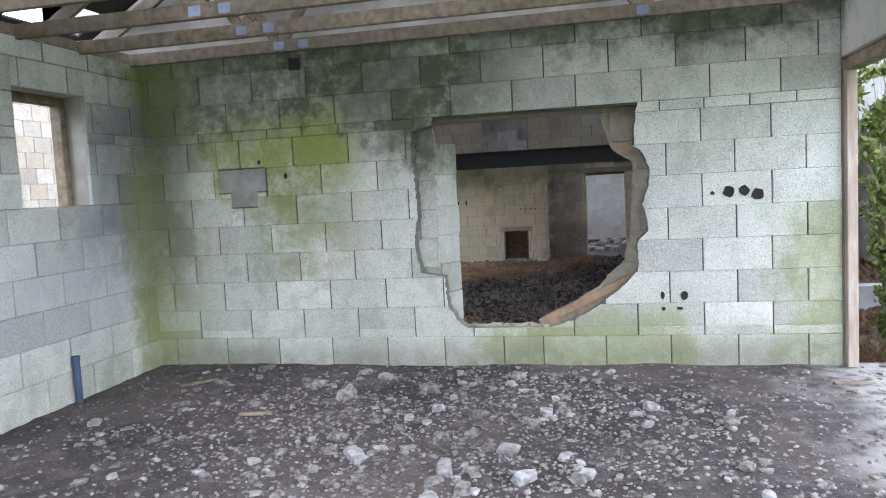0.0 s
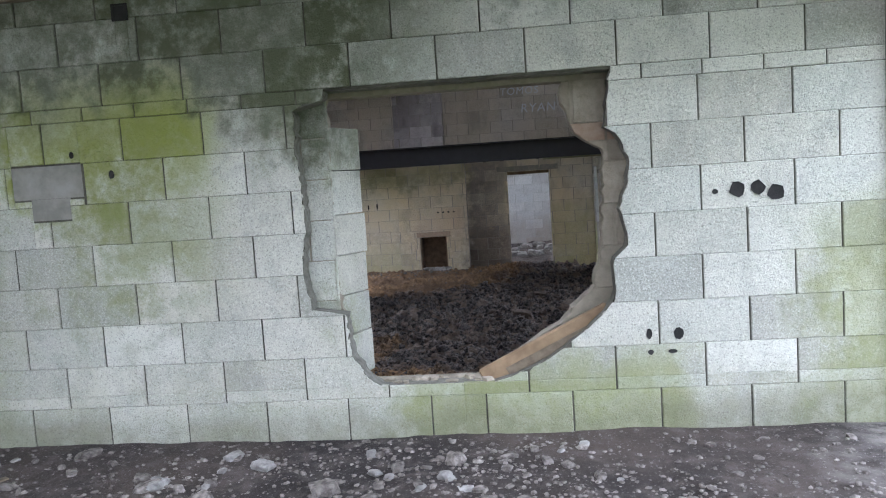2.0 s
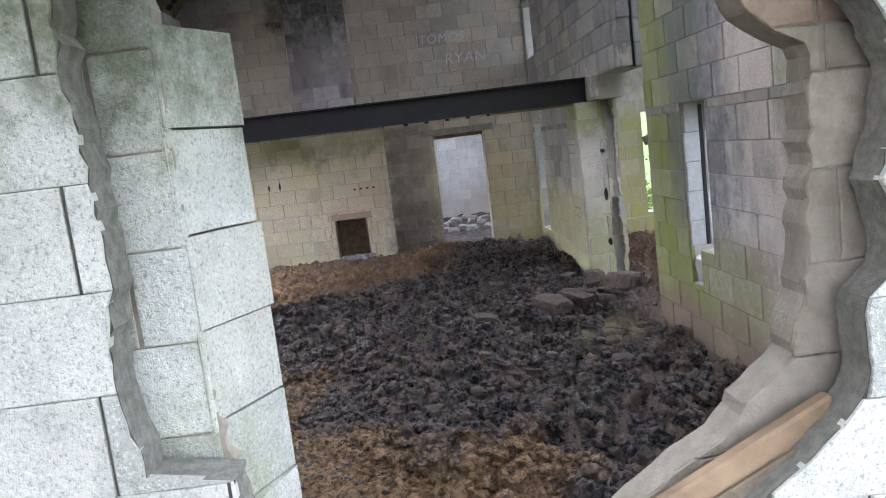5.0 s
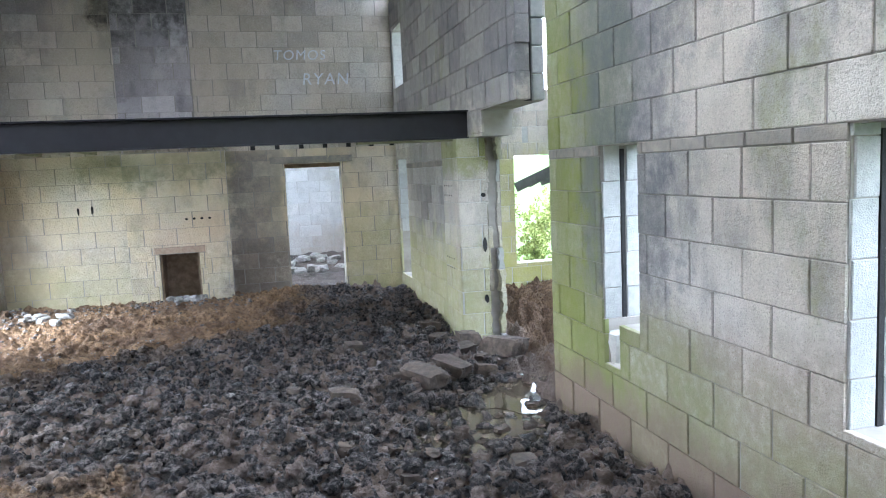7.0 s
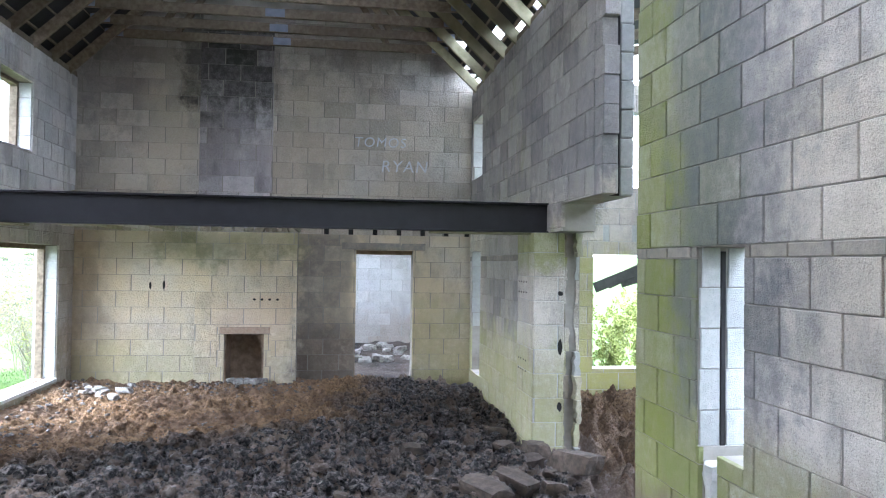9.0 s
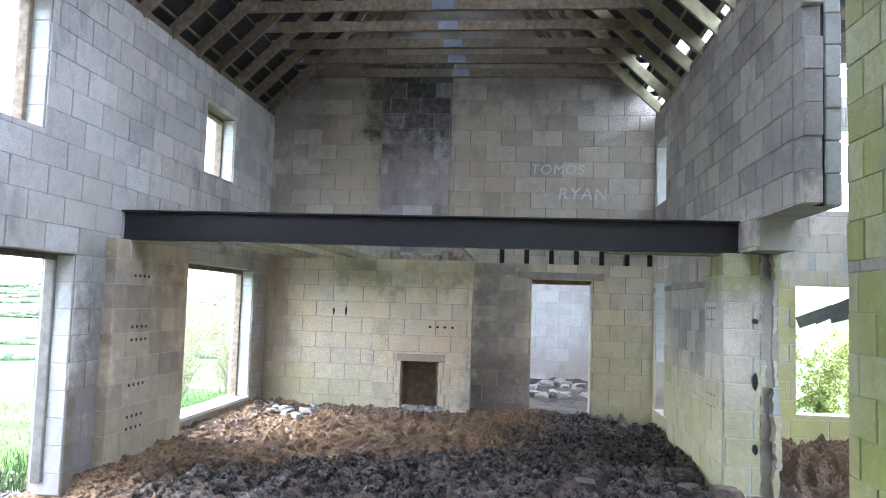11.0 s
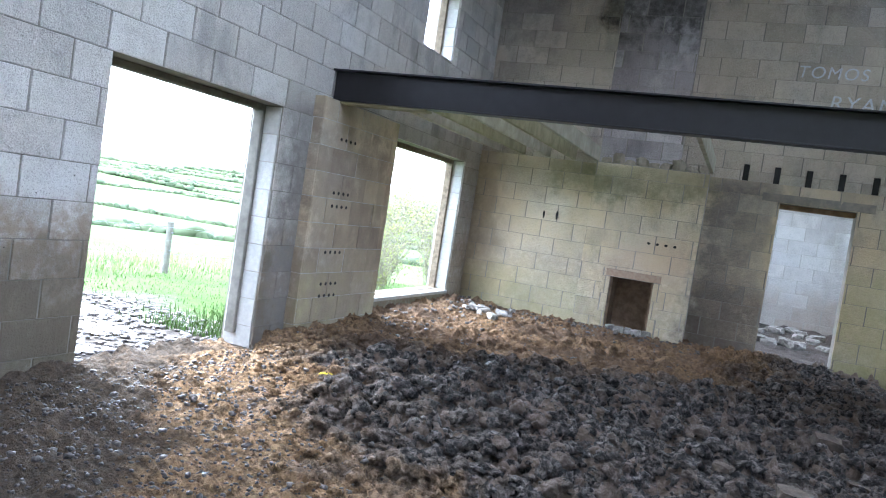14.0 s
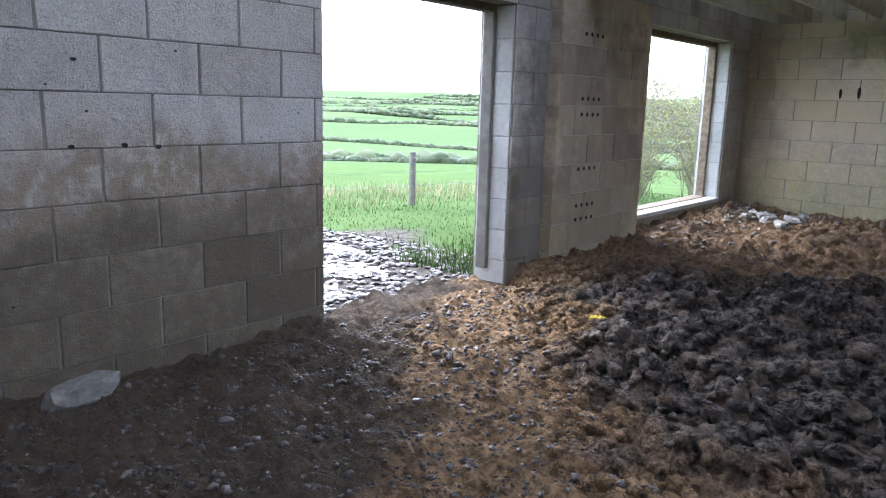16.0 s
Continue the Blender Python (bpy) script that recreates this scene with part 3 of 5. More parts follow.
def cut_rear(q):
    u0, z0, u1, z1 = q
    steps = [z0 + (z1 - z0) * i / 7 for i in range(8)]
    re = [edge_at(BACK_R, min(max(z, 0.68), 2.28), 8) for z in steps]
    if max(re) >= u1 - 0.005:
        return []
    return [[(u1, z1)] + [(max(u0, e) + 0.002, z) for e, z in zip(re[::-1], steps[::-1])] + [(u1, z0)]]


lay_blocks(wall_back_leaf, (-0.6, 0.7, 0.62, 2.28), [], RENDERED, 14, rows=[(0.7 + 0.228 * i, 0.928 + 0.228 * i) for i in range(5)] + [(1.84, 1.95), (2.05, 2.28)], length=0.4, shift=0.25, cut=cut_rear)
lay_blocks(wall_back_leaf, (-0.6, 1.95, 0.62, 2.05), [], BRICK, 15, rows=[(1.95, 2.05)], length=0.24, shift=0.1, cut=cut_rear, name="brick")

# the stub of rubble and the split timber lying in the bottom of the hole
hole_timber = beam_between((-0.5, FRONT + 0.08, 0.70), (0.2, FRONT + 0.1, 1.04), 0.045, 0.1, "hole_timber", WOOD_RAW, None, bevel=0.008)
tagged(hole_timber, "split pale timber leaning in the broken hole", "timber")
sliver = beam_between((-0.36, FRONT + 0.055, 0.735), (0.12, FRONT + 0.06, 0.965), 0.012, 0.05, "splinter", WOOD, hole_timber, bevel=0.003)


def rubble_lump(name, at, size, seed, material, label, category="stone", spin=0.0, detail=2, squash=1.0):
    """A broken, blocky lump resting on its underside."""
    rng = random.Random(seed)
    bm = bmesh.new()
    bmesh.ops.create_cube(bm, size=2)
    bmesh.ops.subdivide_edges(bm, edges=bm.edges[:], cuts=2 if detail < 3 else 4, use_grid_fill=True)
    off = Vector((seed * 3.1, seed * 1.7, seed * 0.3))
    lean = Vector((rng.uniform(-0.25, 0.25), rng.uniform(-0.25, 0.25), 0))
    for v in bm.verts:
        c = v.co.copy()
        wear = max(0.0, abs(c.x) + abs(c.y) + abs(c.z) - 2.0) * (rng.uniform(0.12, 0.3) if detail < 3 else rng.uniform(0.04, 0.14))
        c = c * (1 - wear) + Vector((noise.noise(c * 0.9 + off), noise.noise(c * 0.9 - off), noise.noise(c * 1.1 + off * 2))) * (0.3 if detail < 3 else 0.17) + lean * c.z
        v.co = Vector((c.x * size[0] / 2, c.y * size[1] / 2, c.z * size[2] / 2 * squash))
    me = bpy.data.meshes.new(name)
    bm.to_mesh(me)
    bm.free()
    me.materials.append(material)
    ob = new(name, me)
    ob.matrix_world = pose(at[0], at[1], at[2] + size[2] * 0.36, rng.uniform(-9, 9), rng.uniform(-9, 9), spin or rng.uniform(0, 180))
    return tagged(ob, label, category)


rr = random.Random(44)
for k in range(19):
    x = -1.02 + 0.05 * k
    rubble_lump("mortar_crumb", (x, FRONT + rr.uniform(0.03, 0.2), 0.69), (rr.uniform(0.03, 0.07), 0.05, rr.uniform(0.02, 0.035)), 960 + k, RENDERED, "mossy mortar crumb on the sill of the hole", "rubble")

# pale sawn blocks that close the cavity on the hole's side
closer = empty("hole_jamb", (-1.2, FRONT + 0.17, 0.7), "pale block closer lining the side of the hole", "wall", kind="structure")
zz = 0.7
for hh in (0.25, 0.23, 0.23, 0.23, 0.25, 0.24):
    top, tilt = (0.0, random.Random(int(zz * 50)).uniform(-0.008, 0.008))
    x0, x1 = -0.09 + 0.04 * (zz < 0.9) + tilt, 0.035 + tilt
    verts = [(x0, -0.012, zz - 0.7), (x1, 0.24, zz - 0.7), (-0.12, 0.24, zz - 0.7), (-0.12, 0.012, zz - 0.7)]
    verts += [(x, y, z + hh - 0.006) for x, y, z in verts]
    me = mesh_of("block", verts, [(3, 2, 1, 0), (4, 5, 6, 7), (0, 1, 5, 4), (1, 2, 6, 5), (2, 3, 7, 6), (3, 0, 4, 7)], BLOCK_A)
    part("block", me, None, closer)
    zz += hh

# left wall of the front room with its small window
w_l1 = wall("wall_left_front", (LEFT1, 0, 0), 90, (-3.0, -0.1, FRONT - 0.002, 2.9), [(4.12, 1.79, 4.8, 2.58)], 0.28, "damp concrete block wall with a small window opening")
lay_blocks(w_l1, (2.2, 0.35, FRONT - 0.004, 2.9), [(4.12, 1.79, 4.8, 2.58)], BLOCK_A, 21, rows=rows_front[:8] + [(2.245, 2.312)] + rows_front[8:], shift=0.2)


def window_frame(name, x, y0, y1, z0, z1, label, post=0.06, depth=0.09, material=None, bare_sides=()):
    """A timber window frame set in an opening of a wall that runs along y."""
    ob = empty(name, (x, (y0 + y1) / 2, z0), label, "window frame", kind="structure")
    for nm, lo, hi in (("frame_top", (-depth / 2, y0, z1 - post), (depth / 2, y1, z1)), ("frame_side", (-depth / 2, y0, z0), (depth / 2, y0 + post, z1 - post)),
                       ("frame_side", (-depth / 2, y1 - post, z0), (depth / 2, y1, z1 - post)), ("window_sill", (-depth / 2 - 0.03, y0, z0 - 0.03), (depth / 2 + 0.03, y1, z0 + 0.02))):
        if nm in bare_sides:
            continue
        bm = bmesh.new()
        box(bm, (lo[0], lo[1] - (y0 + y1) / 2, lo[2] - z0), (hi[0], hi[1] - (y0 + y1) / 2, hi[2] - z0), 0.006)
        part(nm, bm, material or WOOD, ob)
    return ob


window_frame("window_1", LEFT1 - 0.2, 4.12, 4.8, 1.79, 2.58, "rotting bare timber window frame without glass", bare_sides=("window_sill",))
# sunlit garden wall outside that window
w_gard = wall("wall_yard", (LEFT1 - 3.4, 0, 0), 90, (1.0, -0.2, 10.2, 3.6), [], 0.25, "pale yard wall of stone blocks outside the window")
lay_blocks(w_gard, (5.5, 1.3, 10.2, 3.6), [], YARD, 22, course=0.2, length=0.3)
# wall plate timber on the left wall
plate = beam_between((LEFT1 - 0.06, -3, 2.94), (LEFT1 - 0.06, FRONT, 2.94), 0.13, 0.08, "wall_plate", WOOD, None)
tagged(plate, "old timber wall plate along the wall top", "timber", kind="structure")

# right side of the front room: lintel over a wide opening, its timber post
w_r1 = wall("wall_right_front", (1.58, 0, 0), -90, (-FRONT + 0.004, -0.1, 3.0, 2.98), [(-FRONT, -0.2, 1.0, 2.5)], 0.25, "block wall open to the garden under a concrete lintel", RENDERED)
lay_blocks(w_r1, (-FRONT, 2.5, 0.0, 2.98), [], BLOCK_A, 23, rows=[(2.51, 2.98)], length=0.9)
post = beam_between((1.625, FRONT - 0.03, 0.4), (1.625, FRONT - 0.03, 2.5), 0.065, 0.075, "door_post", WOOD_PAINT, None, up=(0, 1, 0))
tagged(post, "weathered timber door post with flaking red and white paint", "door frame", kind="structure")
head_t = beam_between((1.64, FRONT - 0.03, 2.46), (1.64, 0, 2.46), 0.1, 0.08, "door_head", WOOD, None)
tagged(head_t, "weathered timber head of the wide opening", "door frame", kind="structure")
# back of the front room: a wide open side behind the walker
w_b1 = wall("wall_back_front", (0, -3.0, 0), 180, (-1.8, -0.1, 4.0, 2.98), [(-1.2, 0.3, 3.2, 2.6)], 0.25, "block wall with a wide open side", REVEAL)


def grain_noise(nx, ny, cell, seed):
    """Smooth value noise on a grid nx by ny, cells of that many steps."""
    r = np.random.RandomState(seed)
    gx, gy = int(nx / cell) + 3, int(ny / cell) + 3
    g = r.rand(gx, gy)
    x, y = np.arange(nx) / cell, np.arange(ny) / cell
    i, j = x.astype(int), y.astype(int)
    u, v = x - i, y - j
    u, v = u * u * (3 - 2 * u), v * v * (3 - 2 * v)
    a = g[np.ix_(i, j)] * (1 - u)[:, None] + g[np.ix_(i + 1, j)] * u[:, None]
    b = g[np.ix_(i, j + 1)] * (1 - u)[:, None] + g[np.ix_(i + 1, j + 1)] * u[:, None]
    return a * (1 - v)[None, :] + b * v[None, :] - 0.5


def sheet(name, x0, x1, y0, y1, step, height, material, smooth=True):
    nx, ny = int(round((x1 - x0) / step)) + 1, int(round((y1 - y0) / step)) + 1
    xs, ys = np.linspace(x0, x1, nx), np.linspace(y0, y1, ny)
    X, Y = np.meshgrid(xs, ys, indexing="ij")
    Z = height(X, Y, nx, ny, step)
    verts = np.stack([X, Y, Z], -1).reshape(-1, 3)
    i, j = np.meshgrid(np.arange(nx - 1), np.arange(ny - 1), indexing="ij")
    a = (i * ny + j).ravel()
    faces = np.stack([a, a + ny, a + ny + 1, a + 1], -1)
    me = bpy.data.meshes.new(name)
    me.vertices.add(len(verts))
    me.vertices.foreach_set("co", verts.ravel())
    me.loops.add(faces.size)
    me.loops.foreach_set("vertex_index", faces.ravel())
    me.polygons.add(len(faces))
    me.polygons.foreach_set("loop_start", np.arange(0, faces.size, 4))
    me.polygons.foreach_set("use_smooth", np.full(len(faces), smooth))
    me.update(calc_edges=True)
    me.validate()
    me.materials.append(material)
    return new(name, me), Z


def gravel_height(X, Y, nx, ny, s):
    h = 0.05 * grain_noise(nx, ny, 0.8 / s, 1) + 0.03 * grain_noise(nx, ny, 0.25 / s, 2) + 0.02 * grain_noise(nx, ny, 0.08 / s, 3)
    return FLOOR1 - 0.005 + h * np.clip((FRONT + 0.3 - Y) / 1.0, 0.4, 1) * np.clip((2.2 - X) / 1.2, 0.25, 1)


floor1, Z1 = sheet("floor_front", LEFT1 - 0.05, 2.2, -3.0, FRONT + 0.05, 0.03, gravel_height, GRAVEL)
tagged(floor1, "dirt floor strewn with gravel and broken stone", "floor", kind="structure")


def ico(level):
    bm = bmesh.new()
    bmesh.ops.create_icosphere(bm, subdivisions=level, radius=1)
    v = np.array([p.co[:] for p in bm.verts])
    f = np.array([[p.index for p in q.verts] for q in bm.faces])
    bm.free()
    return v, f


def scatter(name, spots, level, material, label, seed, rough=0.3, category="stones"):
    """Many lumps joined in one mesh. spots: x, y, z, sx, sy, sz."""
    base, tri = ico(level)
    r = np.random.RandomState(seed)
    n = len(spots)
    s = np.asarray(spots)
    v = base[None] * (1 + rough * (r.rand(n, len(base), 1) - 0.5) * 2)
    v = v * s[:, None, 3:6]
    a = r.rand(n) * 6.283
    c, d = np.cos(a)[:, None], np.sin(a)[:, None]
    x, y = v[..., 0] * c - v[..., 1] * d, v[..., 0] * d + v[..., 1] * c
    v = np.stack([x, y, v[..., 2]], -1) + s[:, None, :3]
    f = (tri[None] + (np.arange(n) * len(base))[:, None, None]).reshape(-1, 3)
    me = bpy.data.meshes.new(name)
    vv = v.reshape(-1, 3)
    me.vertices.add(len(vv))
    me.vertices.foreach_set("co", vv.ravel())
    me.loops.add(f.size)
    me.loops.foreach_set("vertex_index", f.ravel())
    me.polygons.add(len(f))
    me.polygons.foreach_set("loop_start", np.arange(0, f.size, 3))
    me.update(calc_edges=True)
    me.materials.append(material)
    return tagged(new(name, me), label, category, kind="stuff")


def level_at(Z, x0, x1, y0, y1, x, y):
    i = int(round((x - x0) / (x1 - x0) * (Z.shape[0] - 1)))
    j = int(round((y - y0) / (y1 - y0) * (Z.shape[1] - 1)))
    return float(Z[min(max(i, 0), Z.shape[0] - 1), min(max(j, 0), Z.shape[1] - 1)])


def z1(x, y):
    return level_at(Z1, LEFT1 - 0.05, 2.2, -3.0, FRONT + 0.05, x, y)


rs = random.Random(31)
spots = []
while len(spots) < 7000:
    x, y = rs.uniform(-3.6, 2.1), rs.uniform(1.5, 5.45)
    dense = math.exp(-((x + 0.8) ** 2 / 3.0 + (y - 3.9) ** 2 / 1.6))
    if rs.random() > 0.06 + dense:
        continue
    s = rs.uniform(0.004, 0.014) * (1.7 if rs.random() < 0.08 else 1)
    spots.append((x, y, z1(x, y) + s * 0.25, s * rs.uniform(0.8, 1.6), s, s * rs.uniform(0.4, 0.8)))
scatter("gravel", spots, 1, CHIP, "loose grey gravel and stone chips on dirt", 41)
for k in range(280):
    x, y = rs.gauss(-0.8, 1.3), rs.uniform(2.3, 5.3)
    if not -3.5 < x < 1.9:
        continue
    s = rs.uniform(0.025, 0.05) if k % 5 else rs.uniform(0.05, 0.085)
    rubble_lump("stone", (x, y, z1(x, y) - 0.006), (s * rs.uniform(1, 1.7), s, s * rs.uniform(0.5, 0.8)), 100 + k, CHIP if k % 3 else STONE, "pale broken stone lying on the gravel")
for k, (x, y, l, a) in enumerate(((-3.0, 4.9, 0.3, 60), (0.6, 3.0, 0.16, 70), (1.5, 5.0, 0.25, 5), (-2.2, 4.2, 0.2, 20))):
    bm = bmesh.new()
    box(bm, (-l / 2, -0.02, 0), (l / 2, 0.02, 0.018), 0.004)
    ob = part("wood_splinter", bm, WOOD, None)
    ob.matrix_world = pose(x, y, z1(x, y), 0, 3, a)
    tagged(ob, "splinter of old timber lying on the dirt", "timber")

# short pipe stub by the left wall
bm = bmesh.new()
bmesh.ops.create_cone(bm, cap_ends=True, segments=20, radius1=0.024, radius2=0.024, depth=0.34, matrix=Matrix.Translation((0, 0, 0.17)))
bmesh.ops.create_cone(bm, cap_ends=True, segments=20, radius1=0.028, radius2=0.028, depth=0.03, matrix=Matrix.Translation((0, 0, 0.325)))
pipe = part("pipe_stub", bm, PIPE, None)
pipe.location = (LEFT1 + 0.05, 4.42, 0.4)
tagged(pipe, "short dark blue pipe standing against the wall", "pipe")


# holes and boxes in the face of the front wall
def pit(name, x, z, w, h, y, parent, depth=0.02, material=None, seed=0, sides=9):
    """A wall-face hole with its shade painted in: a shallow ragged dark bowl with its rim just proud."""
    rng = random.Random(seed)
    ring = [(math.cos(a) * w / 2 * rng.uniform(0.8, 1.1), math.sin(a) * h / 2 * rng.uniform(0.8, 1.1)) for a in (6.2832 * i / sides for i in range(sides))]
    verts = [(u, -0.0035, v) for u, v in ring] + [(u * 0.8, -0.001, v * 0.8) for u, v in ring]
    faces = [(i, (i + 1) % sides, sides + (i + 1) % sides, sides + i) for i in range(sides)] + [tuple(range(sides, 2 * sides))]
    ob = new(name, mesh_of(name, verts, faces, material or DARK))
    ob.parent = parent
    ob.location = (x, y, z)
    return ob


for k, (x, z, w) in enumerate(((0.74, 1.645, 0.03), (0.85, 1.65, 0.085), (0.95, 1.655, 0.075), (1.04, 1.625, 0.09))):
    pit("drilled_hole", x, z, w, w, -0.0135, wall_front, seed=k)
for k, (x, z, w, h) in enumerate(((0.385, 0.925, 0.03, 0.06), (0.535, 0.92, 0.06, 0.07), (0.39, 0.83, 0.03, 0.03), (0.5, 0.83, 0.05, 0.025), (-2.46, 1.94, 0.035, 0.05), (-2.68, 2.06, 0.03, 0.04))):
    pit("socket_hole", x, z, w, h, -0.0135, wall_front, seed=20 + k)
bm = bmesh.new()
for lo, hi in (((-0.045, -0.012, -0.045), (0.045, 0.0, -0.035)), ((-0.045, -0.012, 0.035), (0.045, 0.0, 0.045)), ((-0.045, -0.012, -0.035), (-0.035, 0.0, 0.035)), ((0.035, -0.012, -0.035), (0.045, 0.0, 0.035)), ((-0.035, -0.004, -0.035), (0.035, 0.0, 0.035))):
    box(bm, lo, hi)
jb = part("junction_box", bm, DARK, None)
jb.location = (-2.325, FRONT - 0.006, 2.8)
tagged(jb, "small rusted square electrical box set in the wall", "electrical box")


# roof of the front room
def front_truss(y, z=2.93):
    ob = empty("roof_truss", (-1, y, z), "weathered timber roof truss with open web members", "roof truss", "trusses over the front room")
    def bar(nm, a, b, w=0.04, h=0.095, m=WOOD):
        p = beam_between(Vector(a) - ob.location, Vector(b) - ob.location, w, h, nm, m, ob)
        return p
    bar("bottom_chord", (LEFT1 - 0.3, y, z), (1.7, y, z))
    bar("rafter", (LEFT1 - 0.5, y, z), (-1.05, y, z + 1.9))
    bar("rafter", (1.9, y, z), (-1.05, y, z + 1.9))
    for a, b in (((-2.4, y, z), (-2.9, y, z + 0.75)), ((-2.4, y, z), (-1.05, y, z + 1.85)), ((0.3, y, z), (0.8, y, z + 0.75)), ((0.3, y, z), (-1.05, y, z + 1.85))):
        bar("web", a, b, 0.035, 0.07)
    for x in (-2.4, -2.2, 0.3):
        bm = bmesh.new()
        box(bm, (-0.04, -0.0225, -0.03), (0.04, -0.0205, 0.03))
        pl = part("nail_plate", bm, PLATE, ob, "galvanised nail plate")
        pl.location = (x + 1, 0, 0)
    return ob


for k in range(12):
    front_truss(FRONT - 0.09 - 0.6 * k, 2.93)


def roof_side(name, foot, ridge, y0, y1, holes, label, over=0.12, material=None):
    """A sloping roof skin from foot (x, z) to ridge (x, z), with gaps where the covering is gone."""
    dx, dz = ridge[0] - foot[0], ridge[1] - foot[1]
    run = math.hypot(dx, dz)
    me = slab_mesh(name, (y0, 0, y1, run), holes, 0.02, material or FELT)
    n = Vector((-abs(dz) if dx > 0 else abs(dz), 0, abs(dx))).normalized()
    ob = new(name, me)
    up = Vector((dx, 0, dz)).normalized()
    o = Vector((foot[0], 0, foot[1])) + n * over
    m = Matrix(((0, n.x, up.x, o.x), (1, n.y, up.y, o.y), (0, n.z, up.z, o.z), (0, 0, 0, 1)))
    ob.matrix_world = m
    return tagged(ob, label, "roof", kind="structure")


def gaps(y0, y1, run, count, seed, big=0.5):
    rng = random.Random(seed)
    out = []
    for _ in range(count):
        y, s = rng.uniform(y0 + 0.2, y1 - 0.6), rng.uniform(0.1, run - 0.4)
        out.append((y, s, y + rng.uniform(0.08, big), s + rng.uniform(0.05, 0.3)))
    return out


# the long last gap of each side is unseen, added to brighten the room
roof_side("roof_front_left", (LEFT1 - 0.5, 2.95), (-1.05, 4.85), -3.2, FRONT, gaps(4.2, FRONT, 3.2, 12, 3, 0.9) + [(-4, 0.1, 2.9, 3.2)], "decayed roof covering with holes, left open out of view for light")
roof_side("roof_front_right", (1.9, 2.95), (-1.05, 4.85), -3.2, FRONT, gaps(4.2, FRONT, 3.4, 16, 4, 1.1) + [(-4, 0.1, 2.9, 3.3)], "decayed roof covering with holes, left open out of view for light")

# ==== hall ====
L_HOLES = [(10.03, -0.3, 11.77, 1.88), (13.65, 0.2, 15.95, 1.94), (14.15, 3.03, 15.02, 3.85), (10.05, 2.83, 11.25, 3.9)]
w_l2 = wall("wall_left_hall", (LEFT2, 0, 0), 90, (FRONT + 0.02, -0.3, FAR + 0.3, 4.28), L_HOLES, 0.3, "tall grey concrete block wall with doorway and window openings", MORTAR_DARK)
lay_blocks(w_l2, (6.6, -0.2, FAR - 0.002, 4.28), L_HOLES, BLOCK_B, 51, z_first=-0.145)


def stepped(side):
    """Steps that shape a gable's slope, as openings of its slab."""
    out = []
    for i in range(30):
        z = 4.28 + 0.1 * i
        out.append((-4.6, z, LEFT2 + 0.1 * i - 0.2, z + 0.1) if side < 0 else (RIGHT - 0.1 * i + 0.2, z, 1.7, z + 0.1))
    return out


F_HOLES = [(-0.39, -0.3, 0.44, 1.95), (-2.2, -0.3, -1.66, 0.75)]
POCKETS = [(-0.86 + 0.35 * i, 2.17, -0.79 + 0.35 * i, 2.37) for i in range(6)] + [(1.2, 2.17, 1.27, 2.37)]
w_f = wall("wall_far_hall", (0, FAR, 0), 0, (-4.57, -0.3, 1.6, 7.0), F_HOLES + stepped(-1) + stepped(1), 0.3, "tall block gable wall with a doorway and fireplace", MORTAR)
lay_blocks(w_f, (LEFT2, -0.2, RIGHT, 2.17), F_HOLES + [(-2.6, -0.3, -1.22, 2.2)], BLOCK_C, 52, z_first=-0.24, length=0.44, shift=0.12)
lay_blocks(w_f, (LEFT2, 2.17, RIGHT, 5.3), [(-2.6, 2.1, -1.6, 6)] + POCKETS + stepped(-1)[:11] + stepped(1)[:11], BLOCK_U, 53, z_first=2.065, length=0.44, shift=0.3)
# thin dark sheets paint the shade inside the joist pockets
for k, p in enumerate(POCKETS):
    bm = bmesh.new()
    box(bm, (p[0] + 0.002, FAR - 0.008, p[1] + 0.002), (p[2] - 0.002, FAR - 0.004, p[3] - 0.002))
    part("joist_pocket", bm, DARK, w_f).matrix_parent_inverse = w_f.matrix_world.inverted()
# door lintel
bm = bmesh.new()
box(bm, (-0.6, FAR - 0.012, 1.953), (0.62, FAR + 0.1, 2.06), 0.006)
tagged(part("door_lintel", bm, LIME, None), "concrete lintel over the far doorway", "lintel", kind="structure")
bm = bmesh.new()
box(bm, (-0.39, FAR + 0.12, 1.89), (0.44, FAR + 0.22, 1.948), 0.006)
tagged(part("door_head_timber", bm, WOOD_RAW, None), "pale timber left in the head of the doorway", "timber", kind="structure")

# chimney breast, lower part proud of the wall, with a ragged top
breast = wall("chimney_breast", (0, FAR - 0.22, 0), 0, (-2.6, -0.2, -1.22, 2.18), [(-2.2, -0.3, -1.66, 0.75)], 0.216, "pale block chimney breast with a small square fireplace", MORTAR, kind="")
breast["category"] = "chimney breast"
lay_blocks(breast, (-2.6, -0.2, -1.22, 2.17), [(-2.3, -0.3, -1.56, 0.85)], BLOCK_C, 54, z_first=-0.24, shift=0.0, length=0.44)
lay_blocks(breast, (-2.26, 0.755, -1.58, 0.85), [], BRICK, 55, z_first=0.755, course=0.095, length=0.7, name="lintel_block")
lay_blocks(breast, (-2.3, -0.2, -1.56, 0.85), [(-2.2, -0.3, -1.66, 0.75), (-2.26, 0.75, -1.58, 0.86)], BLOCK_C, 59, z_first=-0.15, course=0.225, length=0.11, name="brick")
bm = bmesh.new()
box(bm, (-2.2, FAR + 0.24, -0.2), (-1.66, FAR + 0.29, 0.75))
part("fireback", bm, SOOT, breast, "sooty fireback").matrix_parent_inverse = breast.matrix_world.inverted()
